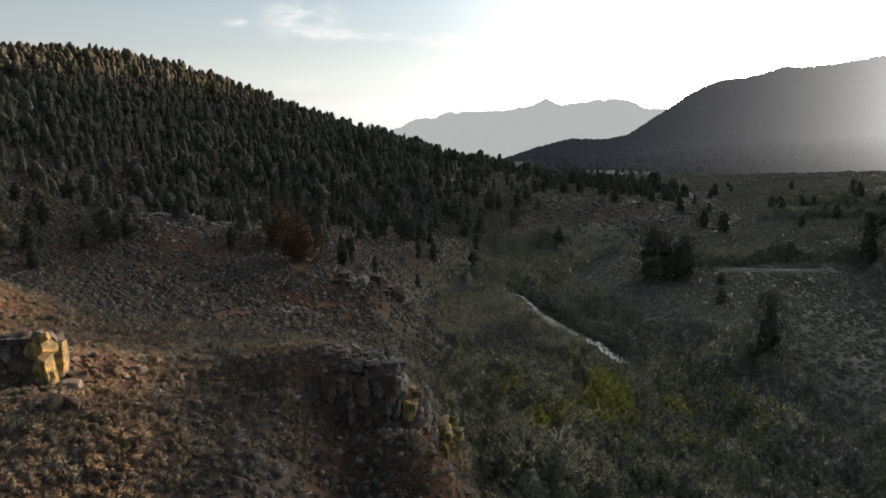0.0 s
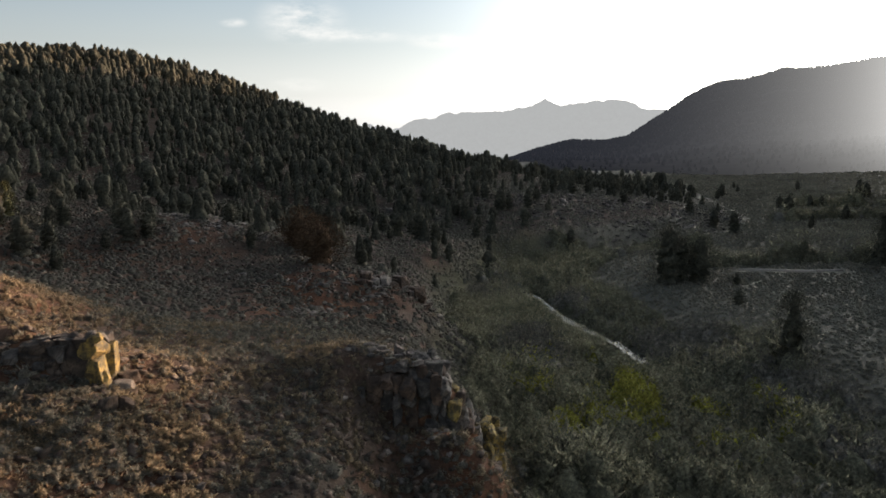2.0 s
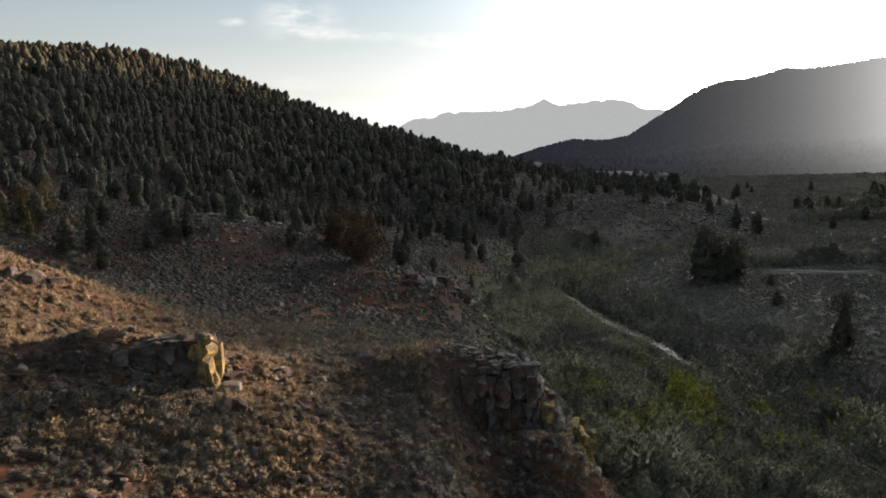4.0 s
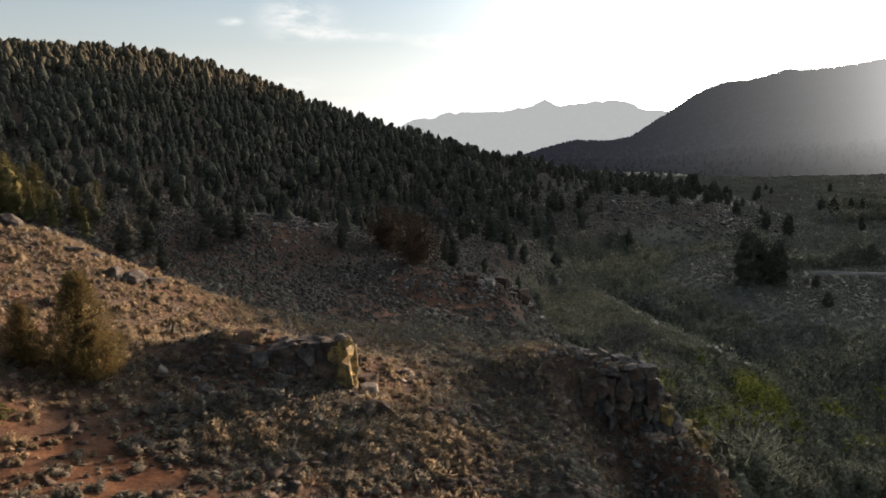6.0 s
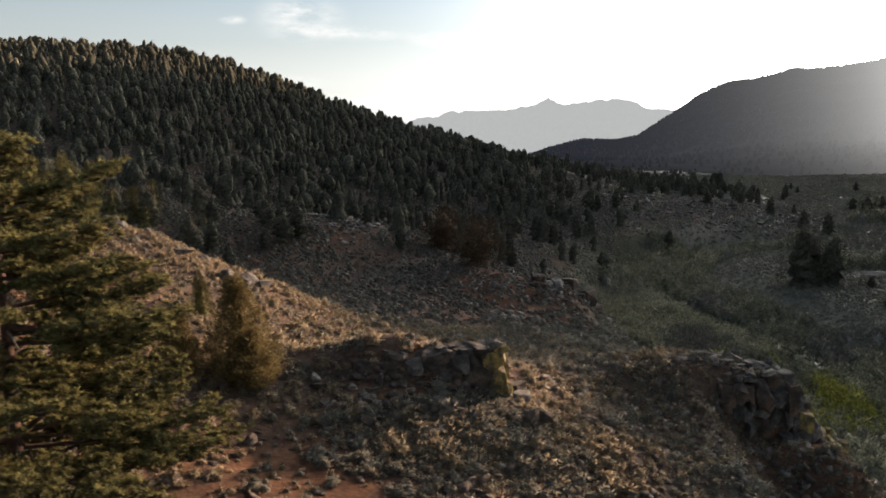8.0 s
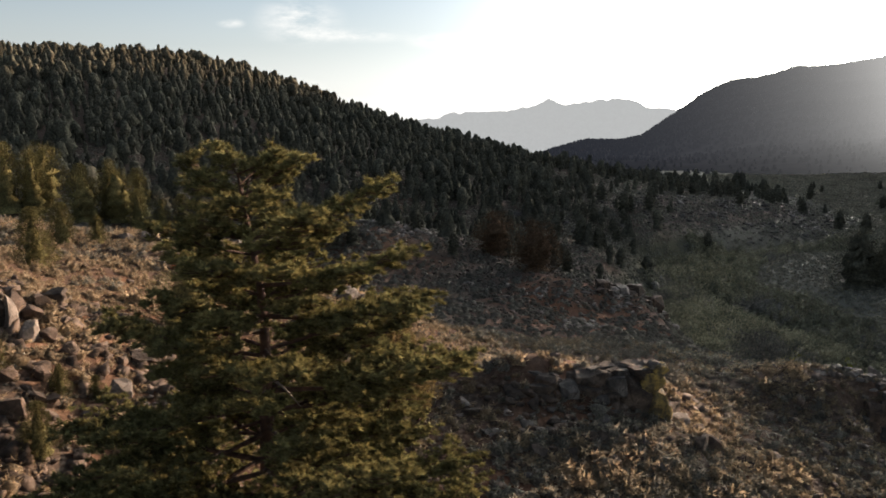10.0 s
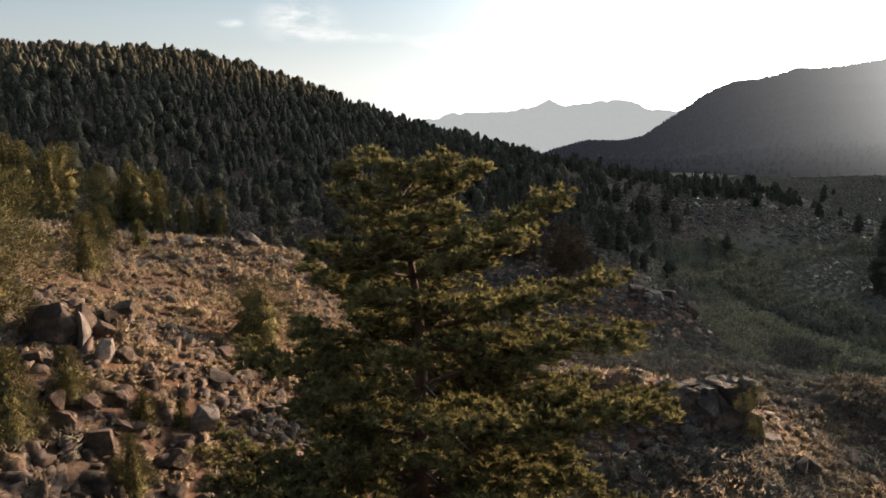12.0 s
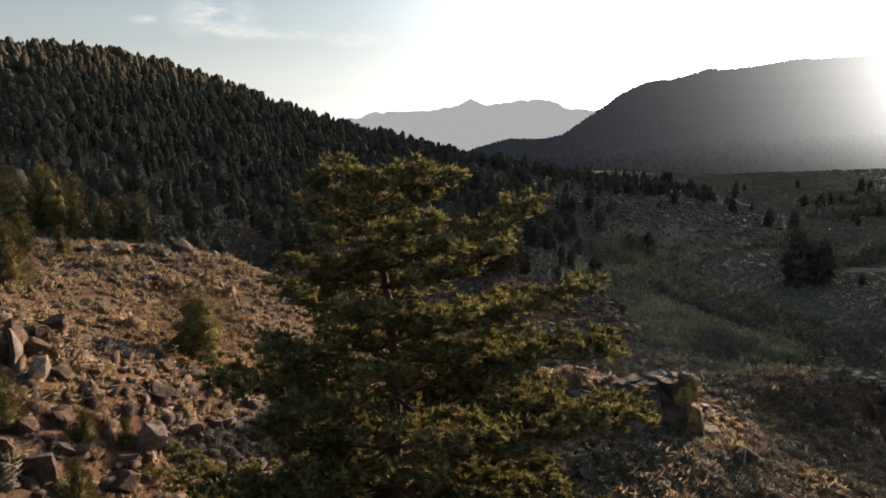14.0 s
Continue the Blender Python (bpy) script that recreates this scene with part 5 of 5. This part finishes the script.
def tall_pine(x, y, top_z):
    """Rounded top, flat shelves of foliage with gaps between them, needles in round tufts."""
    r = np.random.default_rng(77)
    foot = spot(x, y, 0.2)
    height = top_z - foot.z
    root = new("ponderosa_pine")
    root.location = foot
    tagged(root, "tall orange-barked ponderosa pine with tufted olive needles", "tree")
    zs = np.linspace(0, height * 0.98, 16)
    bend = lambda z: np.interp(z, [0, 8, 12, height], [0.0, 0.05, 0.0, -0.35]) + 0.07 * np.sin(np.asarray(z) * 0.7)
    lean = bend(zs)
    part("trunk", mesh_of("trunk", *tube(np.stack([lean, lean * 0.2, zs], -1), np.interp(zs, [0, 1, height * 0.55, height * 0.8, height], [0.36, 0.28, 0.19, 0.1, 0.03]), 12), BARK, True), root, "orange-brown plated bark")
    steps = (0.0, 0.3, 0.6, 0.85, 1.0)
    count = 112
    for i in range(count):
        d = 0.25 + (height - 4.0) * (i / count) ** 0.95 + r.normal(0, 0.2)
        d = max(d, 0.15)
        a = i * 2.39996 + r.normal(0, 0.3)
        reach = np.interp(d, [0, 0.6, 1.2, 2.4, 3.5, 4.5, 6, 7.5, 9, 11, 13], [0.8, 1.5, 2.2, 2.8, 3.4, 3.9, 4.3, 4.7, 5.7, 6.4, 5.8]) * r.uniform(0.58, 1.12) * (1 + (0.24 if d < 4.5 else 0.05) * math.cos(a))
        z0 = height - d
        dirv = np.array([math.cos(a), math.sin(a), 0])
        droop = np.interp(d, [0, 2, 5, 13], [0.55, 0.15, -0.02, -0.22]) + r.normal(0, 0.06)
        base = np.array([float(bend(z0)), 0.2 * float(bend(z0)), z0])
        pts = [base + dirv * reach * q + np.array([0, 0, reach * (droop * q + 0.2 * q * q)]) + r.normal(0, 0.06, 3) * q for q in steps]
        rad = 0.014 + 0.013 * reach
        wood = [tube(pts, [rad, rad * 0.8, rad * 0.55, rad * 0.35, rad * 0.15], 5)]
        tips = []
        # side sprays: a flat fan over the outer part of the limb
        for k in range(int(8 + reach * 5.6)):
            q = r.uniform(0.24, 1.0) ** 0.85
            p = np.array([np.interp(q, steps, [w[c] for w in pts]) for c in range(3)])
            sa = a + r.choice([-1, 1]) * r.uniform(0.35, 1.15)
            ln = reach * (1.15 - q * 0.75) * r.uniform(0.2, 0.42) + 0.22
            tw = np.array([math.cos(sa), math.sin(sa), r.uniform(0.0, 0.3)])
            tw /= np.linalg.norm(tw)
            wood.append(tube([p, p + tw * ln * 0.55 + np.array([0, 0, -0.03]), p + tw * ln], [rad * 0.3, rad * 0.2, 0.006], 3))
            for e in np.arange(0.25, ln + 0.15, 0.2):
                tips.append(p + tw * min(e, ln) + np.append(r.normal(0, 0.1, 2), r.normal(0.05, 0.07)))
        tips.append(pts[-1])
        limb = part("limb", mesh_of("limb", *joined(*wood), BARK, True), root)
        tips = np.array(tips)
        per = 22
        n = len(tips) * per
        size = np.repeat(r.uniform(0.75, 1.25, len(tips)), per)
        w = r.normal(0, 1, (n, 3))
        w /= np.linalg.norm(w, axis=1, keepdims=True)
        w[:, 2] = np.abs(w[:, 2]) * 0.9 - 0.12
        w += 0.25 * dirv
        c = np.repeat(tips, per, 0) + w * 0.03
        part("foliage", mesh_of("foliage", *blades(c, w, size * r.uniform(0.11, 0.2, n), size * r.uniform(0.055, 0.095, n), r), PINE), limb, "olive-green needle tufts")
    for i in range(9):
        z0 = 2.6 + i * 0.9
        a = i * 2.2 + 0.4
        ln = r.uniform(0.8, 2.0)
        w = np.array([math.cos(a), math.sin(a), -0.15])
        hub = np.array([float(bend(z0)), 0.0, z0])
        part("dead_limb", mesh_of("dead_limb", *tube([hub, hub + w * ln * 0.5 + [0, 0, 0.05], hub + w * ln + [0, 0, -0.1]], [0.05, 0.035, 0.012], 5), DEADWOOD, True), root, "bare grey dead limb")
    return root


tall_pine(-42.9, 20.9, 34.5)

# ---- creek bottom thickets ----


def willow_template(seed, n=70, upright=0.6):
    r = np.random.default_rng(seed)
    a, h = r.uniform(0, 2 * np.pi, n), r.uniform(0, 1, n)
    rad = 0.5 * np.sqrt(np.clip(1 - h ** 1.6, 0.05, 1)) * (1 + 0.3 * np.sin(3 * a + r.uniform(0, 6))) * r.uniform(0.5, 1, n) ** 0.4
    c = np.stack([rad * np.cos(a), rad * np.sin(a), h * 0.85], -1)
    way = np.stack([np.cos(a), np.sin(a), 0 * a + 0.4 + upright], -1) + r.normal(0, 0.4, (n, 3))
    heart = knob(r, 5, [(0.3, -0.03), (0.31, 0.2), (0.23, 0.38), (0.1, 0.5)], 0.3)
    return joined(heart, blades(c, way, r.uniform(0.09, 0.19, n), r.uniform(0.035, 0.065, n), r))


WILLOWS = [willow_template(260 + i, 46, 0.9) for i in range(8)]
TWIGS = [willow_template(270 + i, 64, 2.2) for i in range(4)]


def bottom(x, y):
    side = x - np.interp(y, CREEK_Y, CREEK_X)
    band = (np.abs(y - 191 - 2 * np.sin(x / 9)) < 3.5) & (x > 24) & (x < 66) | (np.abs(y - 164 - 3 * np.sin(x / 11)) < 3.2) & (x > 50) & (x < 100) | (np.abs(y - 235 - 6 * np.sin(x / 16)) < 3.5) & (x > 100) & (x < 190) | (np.abs(y - 275 - 5 * np.sin(x / 13)) < 3.5) & (x > 120) & (x < 230)
    return band | (inland(x, y) < 3.5 + 2.5 * cheap_noise(x, y, 7, 68)) & (side < 17 + 5 * cheap_noise(x, y, 12, 61)) & (creek_gap(x, y) > np.where((y > 106) & (y < 149), np.where(side > 0, 1.4, 2.4), 0.0))


pos = scatter(66000, -8, 200, 35, 285, lambda x, y: bottom(x, y) * np.clip(0.9 + 0.25 * cheap_noise(x, y, 9, 62), 0, 1))
size = (1.4 + rng.gamma(2.2, 0.65, len(pos))) * np.clip(0.75 + 0.35 * cheap_noise(pos[:, 0], pos[:, 1], 11, 63), 0.65, 1.2)
gap = creek_gap(pos[:, 0], pos[:, 1])
size = size * np.clip(0.8 + 0.65 * cheap_noise(pos[:, 0], pos[:, 1], 3.5, 67), 0.75, 1.45)
size = np.where((pos[:, 1] > 104) & (pos[:, 1] < 149) & (pos[:, 0] < np.interp(pos[:, 1], CREEK_Y, CREEK_X)), np.clip(size, np.clip(0.92 * gap - 0.6, 0.3, 2.8), np.clip(1.0 * gap - 0.5, 0.4, 3.4)), np.where((pos[:, 1] > 104) & (pos[:, 1] < 149), np.minimum(size, 0.7 + 0.5 * gap), size))
tone = cheap_noise(pos[:, 0], pos[:, 1], 10, 64) + rng.normal(0, 0.14, len(pos))
gold = np.exp(-((pos[:, 0] - 20.5) / 4) ** 2 - ((pos[:, 1] - 87) / 7) ** 2) + 0.8 * np.exp(-((pos[:, 0] - 13) / 5) ** 2 - ((pos[:, 1] - 79) / 4) ** 2) + 0.5 * np.exp(-((pos[:, 0] - 27) / 3) ** 2 - ((pos[:, 1] - 76) / 4) ** 2) + 0.4 * np.exp(-((pos[:, 0] - 8) / 3) ** 2 - ((pos[:, 1] - 92) / 6) ** 2)
speck = (rng.uniform(0, 1, len(pos)) < 0.004 + 0.05 * (cheap_noise(pos[:, 0], pos[:, 1], 8, 66) > 0.45)) & (pos[:, 1] < 105)
is_gold = (1.0 * gold + rng.normal(0, 0.2, len(pos)) > 0.7) | speck
is_bare = (tone > 0.55) & ~is_gold
is_leaf = ~is_gold & ~is_bare
stuff("willow_thicket", strewn(WILLOWS, pos[is_leaf], size[is_leaf]), WILLOW, "dull green willow thicket along the creek", "shrubs")
stuff("bare_willows", strewn(TWIGS, pos[is_bare], size[is_bare]), BARE, "grey leafless willow stems along the creek", "shrubs")
patch = [(rng.normal(cx, sx, k), rng.normal(cy, sy, k)) for cx, cy, sx, sy, k in ((20.3, 88, 1.4, 3.4, 46), (13.5, 80, 2.4, 1.8, 16), (28.3, 84, 0.9, 1.4, 10), (7.5, 92, 1.2, 3, 12))]
px, py = np.concatenate([p[0] for p in patch]), np.concatenate([p[1] for p in patch])
pos = np.concatenate([pos[is_gold], np.stack([px, py, on_ground(px, py)], -1)])
size = np.concatenate([size[is_gold], rng.uniform(1.8, 3.1, len(px))])
stuff("yellow_willows", strewn(WILLOWS, pos, size), YELLOW, "yellow-green willows turning in autumn", "shrubs")
